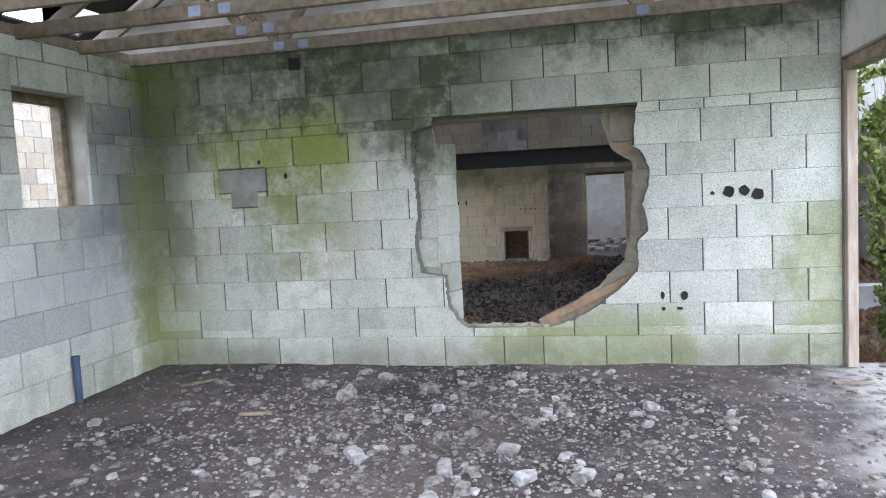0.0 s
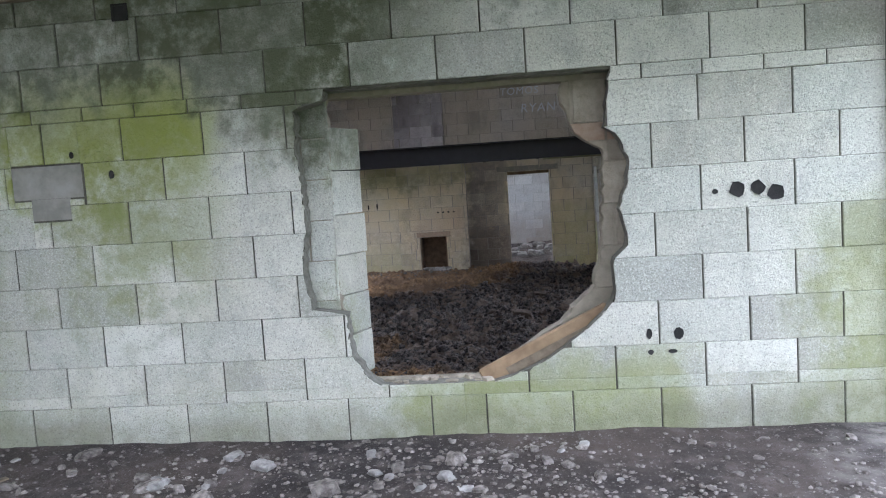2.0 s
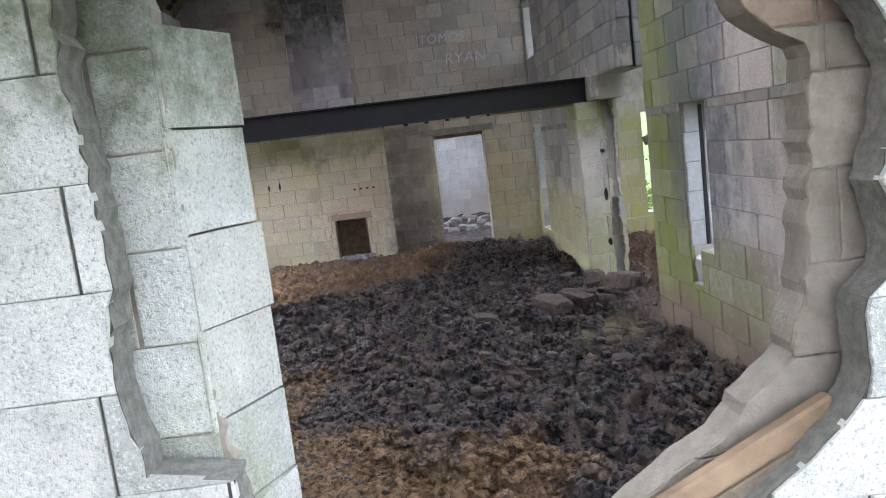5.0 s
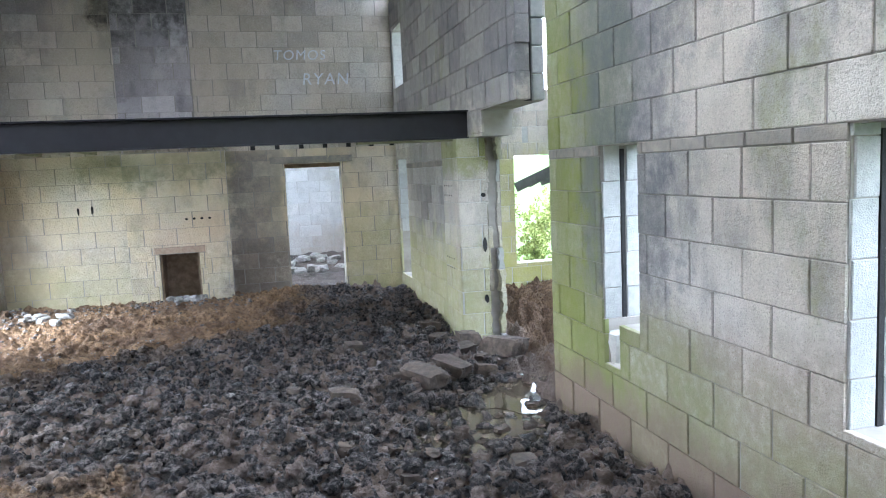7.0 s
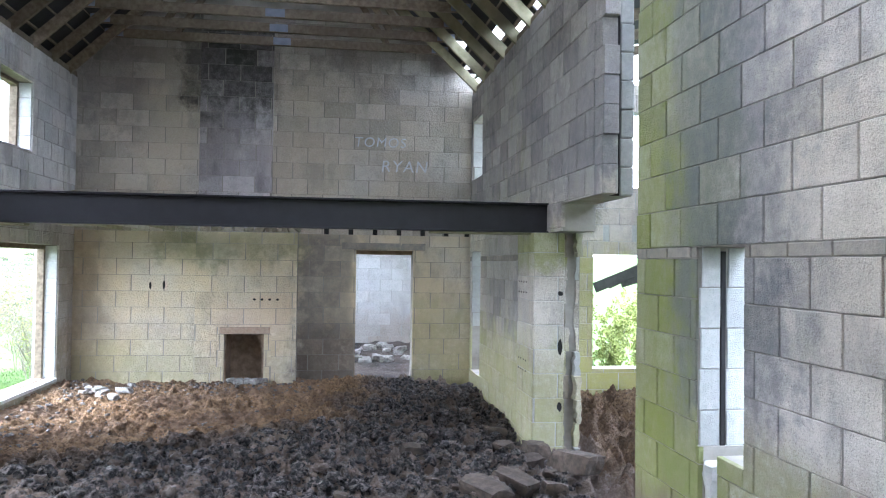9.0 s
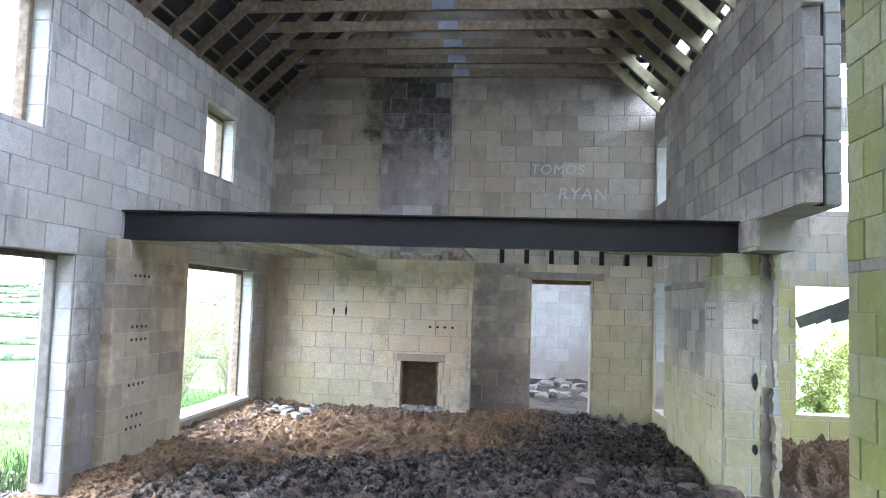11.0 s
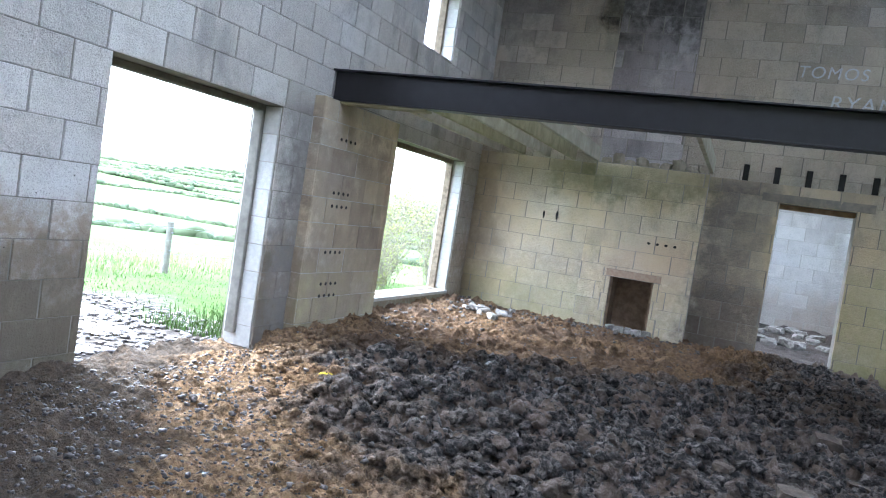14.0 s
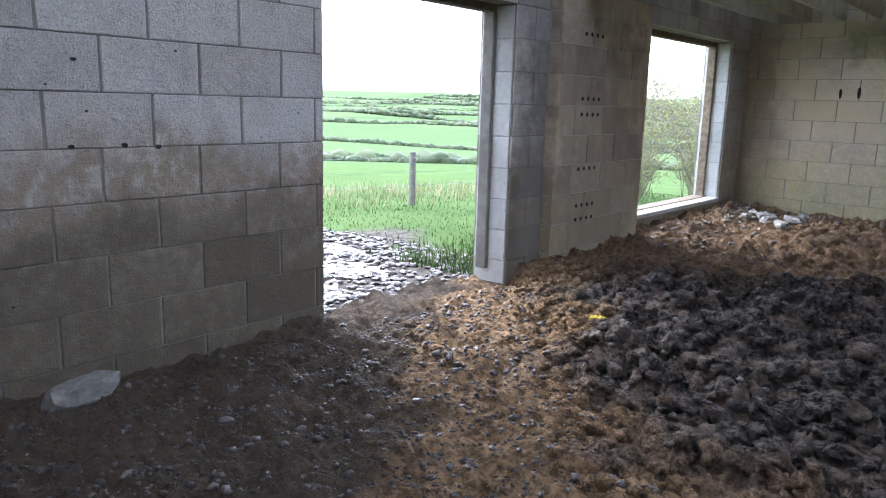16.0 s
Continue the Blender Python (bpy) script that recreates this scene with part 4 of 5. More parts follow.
for sx in (-2.196, -1.69):
    bm = bmesh.new()
    box(bm, (sx, FAR - 0.2, -0.2), (sx + 0.026, FAR + 0.24, 0.746))
    part("hearth_cheek", bm, SOOT, breast).matrix_parent_inverse = breast.matrix_world.inverted()
upper = wall("chimney_breast", (0, FAR - 0.1, 0), 0, (-2.6, 2.18, -1.6, 5.1), [], 0.096, "soot-stained block flue rising up the gable wall", MORTAR, kind="")
upper["category"] = "chimney breast"
FLUE = block_paint("block_flue", (0.34, 0.31, 0.31), (0.6, 0.56, 0.55), algae=0.1, low=0.0, soot=0.5, stains_and_tints=(
    ((N, N, N, N, 3.8, N), (0.045, 0.043, 0.04), 0.95, 0.6), ((N, -2.2, N, N, 2.9, 3.9), (0.1, 0.085, 0.09), 0.4, 0.5)))
lay_blocks(upper, (-2.6, 2.18, -1.6, 5.1), [], FLUE, 56, z_first=2.065, length=0.44, shift=0.1)
rr = random.Random(8)
for k in range(9):
    x = -2.5 + 0.15 * k
    rubble_lump("broken_block", (x, FAR - 0.12, 2.17), (0.13, 0.13, rr.uniform(0.07, 0.17)), 300 + k, RENDERED, "jagged broken block on the chimney shoulder", "block")
for k, (x, z, w, h) in enumerate(((-3.24, 1.41, 0.035, 0.11), (-3.06, 1.42, 0.04, 0.13))):
    pit("slot", x, z, w, h, -0.0135, w_f, seed=60 + k)
for k in range(4):
    pit("drilled_hole", -1.8 + 0.105 * k, 1.235, 0.045, 0.035, -0.0135, breast, seed=70 + k)

# right wall of the hall
def flip(h):
    return (-h[2], h[1], -h[0], h[3])


R_HOLES = [flip(h) for h in ((9.05, 0.78, 9.53, 1.87), (9.3, 0.5, 9.5, 0.8), (6.2, 0.73, 7.52, 1.87), (10.35, -0.4, 12.42, 2.07), (10.35, 2.0, 12.0, 2.31), (10.35, 2.3, 11.19, 4.4), (15.66, 3.0, 16.42, 3.84), (15.7, 0.22, 16.4, 1.95))]
w_r2 = wall("wall_right_hall", (RIGHT, 0, 0), -90, (-FAR - 0.3, -0.3, -FRONT - 0.02, 4.28), R_HOLES, 0.3, "green-stained block wall broken open to the side room", MORTAR)
lay_blocks(w_r2, (-FAR, -0.3, -6.0, 1.81), R_HOLES, BLOCK_R, 57, rows=[(-0.215 + 0.225 * i, 0.01 + 0.225 * i) for i in range(9)], length=0.42, shift=0.39)
lay_blocks(w_r2, (-FAR, 1.875, -6.0, 4.28), R_HOLES, BLOCK_R, 60, rows=[(1.875 + 0.225 * i, 2.1 + 0.225 * i) for i in range(11)], length=0.42, shift=0.06)
lay_blocks(w_r2, (-FAR, 1.81, -6.0, 1.875), R_HOLES, LIME, 58, rows=[(1.81, 1.875)], length=0.3, name="slip")
# torn end of the inner leaf beside the tall gap
torn = empty("torn_leaf", (RIGHT, 11.0, 2.31), "torn end of the inner block leaf above the breach", "wall", kind="structure")
tr = random.Random(19)
for i in range(9):
    bm = bmesh.new()
    box(bm, (-0.008, tr.uniform(-0.05, 0.03), 0.225 * i + 0.0), (0.115, 0.188, 0.225 * i + 0.222), 0.004)
    part("block", bm, BLOCK_R, torn)
for i in range(9):
    bm = bmesh.new()
    box(bm, (0.19, tr.uniform(0.14, 0.18), 0.225 * i + 0.002), (0.3, 0.188, 0.225 * i + 0.219), 0.008)
    part("block", bm, REVEAL, torn)
# dark filler that paints the shade between the two leaves
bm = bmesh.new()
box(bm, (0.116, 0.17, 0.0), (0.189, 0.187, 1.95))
part("cavity_gap", bm, DARK, torn, "dark box standing in for the shade of an open wall cavity")
# dark strips on the window reveals, painting the shade of the open cavity gaps
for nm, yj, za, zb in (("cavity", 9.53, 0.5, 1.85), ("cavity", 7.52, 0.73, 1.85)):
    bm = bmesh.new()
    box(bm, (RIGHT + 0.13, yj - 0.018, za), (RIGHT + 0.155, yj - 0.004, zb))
    part("cavity_gap", bm, DARK, w_r2, "dark box standing in for the shade of an open wall cavity").matrix_parent_inverse = w_r2.matrix_world.inverted()
# window jamb blocks in the two near openings
for yj, za, zb in ((9.53, 0.78, 1.87), (7.52, 0.73, 1.87)):
    for xa, xb in ((0.005, 0.125), (0.16, 0.3)):
        j = wall("window_jamb", (0, yj - 0.006, 0), 0, (RIGHT + xa, za, RIGHT + xb, zb), [], 0.004, "pale sawn block reveal", MORTAR)
        lay_blocks(j, (RIGHT + xa, za, RIGHT + xb, zb), [], REVEAL, 92, z_first=za - 0.03, length=0.6)
for yj, za, zb in ((16.42, 3.0, 3.84), (16.4, 0.86, 1.95)):
    j = wall("window_jamb", (0, yj - 0.006, 0), 0, (RIGHT + 0.005, za, RIGHT + 0.3, zb), [], 0.004, "pale sawn block reveal", MORTAR)
    lay_blocks(j, (RIGHT + 0.005, za, RIGHT + 0.3, zb), [], REVEAL, 93, z_first=za - 0.03, length=0.6)

for k, (yy, zc, hh) in enumerate(((9.5, 0.5, 0.24), (9.26, 0.46, 0.2))):
    rubble_lump("broken_block", (RIGHT + 0.1, yy, zc), (0.16, 0.12, hh), 940 + k, REVEAL, "broken block in the window breach", "block", 5)

# piers that carry the steel beam
def pier(name, x0, x1, y0, y1, z1_, label, material):
    ob = wall(name, (0, y0, 0), 0, (x0, -0.3, x1, z1_), [], y1 - y0, label, REVEAL)
    lay_blocks(ob, (x0, -0.2, x1, z1_), [], material, int(y0 * 10) + int(x0 * 10), z_first=-0.145)
    side = -90 if x0 > 0 else 90
    xs = x0 if x0 > 0 else x1
    face = wall(name + "_face", (xs + (0.001 if x0 > 0 else -0.001), 0, 0), side, (-y1, -0.3, -y0, z1_) if x0 > 0 else (y0, -0.3, y1, z1_), [], 0.004, label, MORTAR)
    lay_blocks(face, (-y1, -0.2, -y0 - 0.003, z1_) if x0 > 0 else (y0 + 0.003, -0.2, y1, z1_), [], material, 77, z_first=-0.145)
    return ob, face


pier_r, face_r = pier("pier_right", 1.14, 1.43, 12.36, 12.95, 2.065, "green-stained block pier under the beam end", BLOCK_R)
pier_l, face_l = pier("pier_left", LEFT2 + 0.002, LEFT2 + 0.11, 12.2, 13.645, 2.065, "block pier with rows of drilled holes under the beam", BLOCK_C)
for z in (0.32, 0.43, 0.72, 1.14, 1.26, 1.74):
    for k in range(4):
        pit("drilled_hole", 12.52 + 0.085 * k, z, 0.04, 0.035, -0.0135, face_l, seed=k)
for z in (1.5, 1.6, 0.75, 0.85):
    for k in range(4):
        pit("drilled_hole", -12.85 + 0.09 * k, z, 0.03, 0.02, -0.0135, face_r, seed=k)
# broken edge of the pier, a dark box painting its open cavity's shade, and the toothed stub of the outer leaf
rr = random.Random(12)
stub = empty("broken_leaf", (1.43, 12.36, 0), "toothed broken stub of the outer block leaf", "wall", kind="structure")
bm = bmesh.new()
box(bm, (0.0, 0.1, -0.2), (0.16, 0.59, 2.3))
part("cavity_gap", bm, DARK, stub, "dark box standing in for the shade of an open wall cavity")


def tooth(x0, x1, z0, z1_, y0, material, jag):
    """One broken block: its face chipped along the side towards the cavity."""
    n = 5
    left = [(x0 + rr.uniform(0, jag), z0 + (z1_ - z0) * i / n) for i in range(n + 1)]
    right = [(x1 - rr.uniform(0, jag), z0 + (z1_ - z0) * i / n) for i in range(n + 1)]
    ring = left + right[::-1]
    m = len(ring)
    verts = [(u, y0, w) for u, w in ring] + [(u, y0 + 0.4, w) for u, w in ring]
    faces = [tuple(range(m)), tuple(range(2 * m - 1, m - 1, -1))] + [(i, m + i, m + (i + 1) % m, (i + 1) % m) for i in range(m)]
    part("block", mesh_of("block", verts, faces, material), None, stub)


for i in range(11):
    za, zb = -0.15 + 0.222 * i, 0.066 + 0.222 * i
    tooth(0.001, rr.uniform(0.02, 0.07), za, zb, 0.02, BLOCK_R if i % 3 else RENDERED, 0.02)
    tooth(rr.uniform(0.08, 0.12), 0.17, za, zb, rr.uniform(-0.06, 0.06), BLOCK_R if i % 4 else REVEAL, 0.025)
for z, h in ((1.5, 0.05), (1.0, 0.16), (0.45, 0.09)):
    pit("slot", 1.39, z, 0.05, h, -0.0135, pier_r, seed=int(z * 10))

# steel beam
sb = empty("steel_beam", (0, 12.48, 2.07), "black painted steel I-beam spanning the hall", "steel beam")
for nm, lo, hi in (("web", (-4.28, -0.006, 0.014), (1.32, 0.006, 0.262)), ("flange", (-4.28, -0.065, 0.0), (1.32, 0.065, 0.014)), ("flange", (-4.28, -0.065, 0.262), (1.32, 0.065, 0.276))):
    bm = bmesh.new()
    box(bm, lo, hi, 0.002)
    part(nm, bm, STEEL, sb)
for x, w in ((-3.75, 0.85), (0.65, 0.95)):
    bm = bmesh.new()
    box(bm, (x - w / 2, 12.43, 2.046), (x + w / 2, 12.56, 2.067), 0.004)
    tagged(part("packing_board", bm, WOOD_GREEN, None), "mossy board fixed under the beam end", "board")

# floor joists left between the beam and the far wall
for k in (0, 1, 2, 3, 4, 8):
    x = -4.0 + 0.35 * k
    j = beam_between((x, 12.5, 2.27), (x, FAR + 0.05 if not -2.65 < x < -1.2 else FAR - 0.25, 2.27), 0.045, 0.18, "floor_joist", WOOD_GREEN if k % 2 else JOIST, None)
    tagged(j, "pale old floor joist running from the beam to the wall", "joist", "joists behind the beam")
# chips and small holes in the left wall
for k, (y, z, w) in enumerate(((8.75, 1.33, 0.05), (8.72, 0.99, 0.05), (8.78, 0.97, 0.04), (8.94, 0.99, 0.06), (9.09, 0.98, 0.06), (9.16, 0.98, 0.03), (8.79, 1.13, 0.03), (8.26, 0.84, 0.02), (9.06, 0.81, 0.02), (8.64, 1.23, 0.025), (9.19, 1.39, 0.03), (8.32, 1.21, 0.03), (9.63, 1.01, 0.02), (9.48, 0.71, 0.02), (8.22, 1.09, 0.02), (9.86, 1.13, 0.02), (8.46, 0.38, 0.025))):
    pit("chipped_hole", y, z, w * 0.55, w * 0.35, -0.0135, w_l2, seed=110 + k, material=RECESS_SHADE if k % 3 == 2 else DARK)
# window and door frames of the hall
window_frame("window_2", LEFT2 - 0.2, 13.65, 15.95, 0.2, 1.94, "weathered bare timber window frame", post=0.055)
window_frame("window_3", LEFT2 - 0.2, 14.15, 15.02, 3.03, 3.85, "weathered bare timber window frame", post=0.05)
window_frame("window_4", LEFT2 - 0.2, 10.05, 11.25, 2.83, 3.9, "weathered bare timber window frame", post=0.06)
window_frame("door_1", LEFT2 - 0.2, 10.03, 11.77, 0.0, 1.88, "weathered bare timber door frame", post=0.05, bare_sides=("window_sill",), material=POSTW)
for nm, y0, y1, z0, z1_ in (("window_sill", 13.65, 15.95, 0.17, 0.2),):
    bm = bmesh.new()
    box(bm, (LEFT2 - 0.12, y0, z0), (LEFT2 + 0.02, y1, z1_ + 0.012), 0.005)
    tagged(part(nm, bm, REVEAL, None), "pale mortar sill", "sill", kind="structure")
# jamb linings of sawn block
def jamb(x, y, z0, z1_, n):
    ob = wall("window_jamb", (x, y, 0), 0, (-0.28, z0, -0.006, z1_), [], 0.006, "pale block reveal", MORTAR)
    lay_blocks(ob, (-0.28, z0, -0.006, z1_), [], REVEAL, n, z_first=z0 - 0.05, length=0.6)


jamb(LEFT2 - 0.004, 11.766, -0.1, 1.87, 81)
jamb(LEFT2 - 0.004, 15.946, 0.21, 1.93, 82)
jamb(LEFT2 - 0.004, 15.016, 3.04, 3.84, 83)
jamb(LEFT2 - 0.004, 11.246, 2.84, 3.89, 84)


# hall roof: raised-tie trusses
def hall_truss(y):
    ob = empty("roof_truss", (-1.48, y, 4.28), "old timber roof truss with a raised tie and steel plates", "roof truss", "trusses over the hall")
    def bar(nm, a, b, w=0.045, h=0.13, m=WOOD):
        return beam_between(Vector(a) - ob.location, Vector(b) - ob.location, w, h, nm, m, ob)
    bar("rafter", (LEFT2 - 0.25, y, 4.1), (-1.485, y, 6.98 - 0.0), m=WOOD)
    # right rafters get the lighter timber, painting in the light on that slope
    bar("rafter", (RIGHT + 0.25, y, 4.1), (-1.485, y, 6.98), m=WOOD_GREEN)
    bar("tie", (-3.82, y + 0.047, 4.86), (0.86, y + 0.047, 4.86), h=0.12)
    for x in (-2.9, 0.0):
        bar("web", (x, y + 0.047, 4.9), (-1.48 + (x + 1.48) * 0.35, y + 0.047, 6.3), 0.035, 0.08)
    for x in (-3.72, -1.48, 0.76):
        bm = bmesh.new()
        box(bm, (-0.12, -0.0285, -0.05), (0.12, -0.0245, 0.05))
        p = part("nail_plate", bm, PLATE, ob, "blue-grey steel nail plate")
        p.location = (x + 1.48, 0.047, 0.58)
    return ob


for k in range(18):
    hall_truss(6.0 + 0.6 * k)
run2 = math.hypot(3.1, 3.1)
# last gap of each list: big out-of-view opening, added to let sky light in
GL = gaps(6.5, FAR - 0.3, run2, 10, 9, 0.25) + [(16.2, 0.12, 16.32, 0.22), (5.0, 3.5, 8.6, 4.2)]
GR = gaps(6.5, FAR - 0.3, 3.6, 70, 10, 0.55) + [(16.0, 0.35, 16.42, 0.75), (15.3, 0.9, 15.9, 1.1), (13.6, 0.4, 14.3, 0.55), (12.0, 0.5, 12.6, 0.65), (5.0, 0.35, 10.5, 4.25)]
roof_side("roof_hall_left", (LEFT2 - 0.3, 4.05), (-1.485, 7.05), 5.6, FAR + 0.3, GL, "dark roof felt with small holes and an unseen opening added for light")
roof_side("roof_hall_right", (RIGHT + 0.3, 4.05), (-1.485, 7.05), 5.6, FAR + 0.3, GR, "torn dark roof felt with a wide unseen opening added for light")
for k in range(14):
    s = 0.25 + 0.28 * k
    for sx, foot in ((1, LEFT2 - 0.3), (-1, RIGHT + 0.3)):
        x, z = foot + sx * s * 0.697, 4.05 + s * 0.717
        bt = beam_between((x - sx * 0.075, 5.8, z + 0.077), (x - sx * 0.075, FAR, z + 0.077), 0.045, 0.025, "roof_batten", WOOD, None, bevel=0)
        tagged(bt, "thin timber roof batten", "batten", "battens over the hall")
for x, y0 in ((LEFT2 - 0.05, FRONT), (RIGHT + 0.05, 10.8)):
    wp = beam_between((x, y0, 4.32), (x, FAR, 4.32), 0.1, 0.075, "wall_plate", WOOD, None)
    tagged(wp, "timber wall plate along the wall top", "timber", kind="structure")

# ---- floors of the hall and beyond ----
def mud_height(X, Y, nx, ny, s):
    wob = grain_noise(nx, ny, 1.0 / s, 11)
    wet = np.clip((1.35 * (X + wob) + Y + wob - 6.2), 0, 1) * np.clip(np.maximum(14.8 - Y + 0.55 * X, X + 1.2), 0.25, 1)
    lumps = 0.26 * np.abs(grain_noise(nx, ny, 0.15 / s, 12)) + 0.15 * np.abs(grain_noise(nx, ny, 0.065 / s, 13)) + 0.06 * grain_noise(nx, ny, 0.04 / s, 17)
    soft = 0.03 * grain_noise(nx, ny, 0.35 / s, 14) + 0.045 * grain_noise(nx, ny, 0.11 / s, 15) + 0.03 * grain_noise(nx, ny, 0.05 / s, 16)
    h = soft + (lumps - 0.08 + 0.07 * np.abs(grain_noise(nx, ny, 0.045 / s, 18))) * (0.3 + 0.9 * wet) + 0.06 * wob
    pool = np.exp(-(((X - 0.65) / 0.6) ** 2 + ((Y - 10.0) / 0.75) ** 2))
    h -= 0.14 * pool + 0.1 * np.exp(-(((X - 1.05) / 0.3) ** 2 + ((Y - 10.7) / 0.4) ** 2))
    h += 0.07 * np.clip((Y - 14.0) / 2.4, 0, 1) + 0.06 * np.exp(-((X + 4.3) / 0.4) ** 2) * (Y > 11.9)
    h -= 0.07 * np.exp(-((X + 4.3) / 0.35) ** 2) * (Y < 11.8) * (Y > 10.0)
    h -= 0.11 * np.clip((X - 0.2) / 0.8, 0, 1) * np.clip((Y - 12.6) / 0.8, 0, 1) * np.clip((1.5 - X) / 0.2, 0, 1)
    return h


FX0, FX1, FY0, FY1 = LEFT2 - 0.28, 4.6, FRONT + 0.25, FAR + 0.02
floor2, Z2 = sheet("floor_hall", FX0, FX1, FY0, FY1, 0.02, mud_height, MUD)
tagged(floor2, "churned dark mud and trodden brown earth floor", "floor", kind="structure")


def z2(x, y):
    return level_at(Z2, FX0, FX1, FY0, FY1, x, y)


spots = []
rs = random.Random(71)
while len(spots) < 21000:
    x, y = rs.uniform(-4.2, 1.25), rs.uniform(6.2, 16.3)
    wet = min(1, max(0, 1.35 * x + y - 6.0)) * (1 if y < 14.2 + 0.5 * x or x > -0.8 else 0.03)
    if rs.random() > 0.02 + wet * 0.9:
        continue
    s = min(rs.uniform(0.01, 0.022) / max(0.3, rs.random()) ** 0.8, 0.05) * (0.55 + 0.45 * wet)
    spots.append((x, y, z2(x, y) + s * 0.2, s * rs.uniform(0.8, 1.4), s, s * rs.uniform(0.6, 1.0)))
scatter("mud_clods", spots, 2, MUD, "dark clods of churned mud and dung", 72, 0.45, "mud")
spots = []
while len(spots) < 11000:
    x, y = rs.uniform(-4.2, 1.2), rs.uniform(7.4, 16.3)
    if 1.35 * x + y > 7.6 and not (y > 13.4 + 0.5 * x) and rs.random() < 0.85:
        continue
    s = rs.uniform(0.003, 0.009) * (2.2 if rs.random() < 0.06 else 1)
    spots.append((x, y, z2(x, y) + s * 0.2, s * rs.uniform(0.9, 2.0), s, s * 0.7))
scatter("earth_crumbs", spots[:6500], 1, MUD, "dry brown crumbs of trodden earth", 75, 0.3, "earth")
scatter("dark_crumbs", spots[6500:], 1, CLOD, "dark crumbs of dung and mud on the earth", 76, 0.4, "mud")
near = []
for _ in range(9000):
    x, y = rs.uniform(-4.1, 0.4), rs.uniform(7.8, 11.8)
    s = rs.uniform(0.004, 0.011) * (1.8 if rs.random() < 0.12 else 1)
    near.append((x, y, z2(x, y) + s * 0.4, s * rs.uniform(0.8, 1.6), s, s * rs.uniform(0.6, 1.0)))
scatter("mud_crumbs", near, 1, CLOD, "small glistening crumbs of dark mud and dung", 78, 0.4, "mud")
spots = []
for _ in range(700):
    x, y = (rs.uniform(-4.2, -1.0), 16.2 - abs(rs.gauss(0, 0.35))) if rs.random() < 0.6 else (-4.1 + abs(rs.gauss(0, 0.4)), rs.uniform(13, 16.3))
    s = rs.uniform(0.008, 0.03)
    spots.append((x, y, z2(x, y) + s * 0.3, s * 1.3, s, s * 0.7))
scatter("stone_chips", spots[:420], 1, CHIP, "pale stone chips along the foot of the walls", 73)

# rubble by the right pier
LUMPS = ((0.01, 12.35, 0.24, 0.16, 0.15, 15), (0.42, 11.0, 0.5, 0.24, 0.12, -60), (0.72, 11.3, 0.5, 0.2, 0.12, -55), (-0.25, 10.76, 0.3, 0.18, 0.12, 0), (-0.38, 9.95, 0.34, 0.17, 0.12, -20),
         (0.36, 10.5, 0.55, 0.14, 0.09, 12), (0.95, 10.4, 0.3, 0.2, 0.08, 10), (0.33, 9.95, 0.3, 0.16, 0.08, 10), (0.98, 11.9, 0.28, 0.2, 0.16, 20), (1.3, 11.6, 0.6, 0.22, 0.16, -65), (1.12, 12.1, 0.3, 0.22, 0.18, 0),
         (0.85, 12.3, 0.22, 0.16, 0.1, 40), (0.92, 12.9, 0.3, 0.14, 0.08, 5), (1.5, 11.9, 0.3, 0.2, 0.16, 30), (1.15, 9.3, 0.26, 0.18, 0.14, 10), (1.05, 9.75, 0.3, 0.2, 0.12, 60), (0.1, 11.5, 0.16, 0.12, 0.1, 0),
         (0.6, 9.2, 0.18, 0.14, 0.09, 0), (-0.05, 9.25, 0.14, 0.1, 0.08, 0), (0.55, 9.7, 0.3, 0.1, 0.06, -50), (0.75, 11.55, 0.2, 0.16, 0.12, 0), (0.25, 11.25, 0.14, 0.1, 0.09, 0), (1.0, 11.2, 0.24, 0.18, 0.12, 0))
for k, (x, y, a, b, c, sp) in enumerate(LUMPS):
    rubble_lump("rubble_block", (x, y, z2(x, y) - 0.02), (a * 0.75, b * 0.85, c * 1.05), 400 + k, RUBBLE, "broken concrete block half sunk in the mud", "rubble", sp or 0.1, 3)
for k in range(60):
    x, y = rs.gauss(0.55, 0.5), rs.gauss(10.8, 0.9)
    if x < 1.2:
        s = rs.uniform(0.04, 0.1)
        rubble_lump("stone", (x, y, z2(x, y) - 0.01), (s * 1.3, s, s * 0.7), 500 + k, RUBBLE, "small muddy lump of rubble", "stone")
rubble_lump("stone", (LEFT2 + 0.17, 8.62, -0.01), (0.25, 0.13, 0.1), 600, STONE, "pale stone at the foot of the wall", "stone", 80)
for k in range(5):
    rubble_lump("stone", (-2.1 + 0.11 * k, FAR - 0.25 - 0.05 * (k % 2), z2(-2, 16.2)), (0.12, 0.1, 0.09), 610 + k, STONE, "loose pale stone on the hearth", "stone")
for k in range(9):
    rubble_lump("stone", (-3.9 + rs.uniform(-0.2, 0.6), 15.6 + rs.uniform(-0.4, 0.5), z2(-3.8, 15.6) - 0.01), (rs.uniform(0.08, 0.22), 0.09, 0.07), 630 + k, STONE, "pale broken stone near the window", "stone")


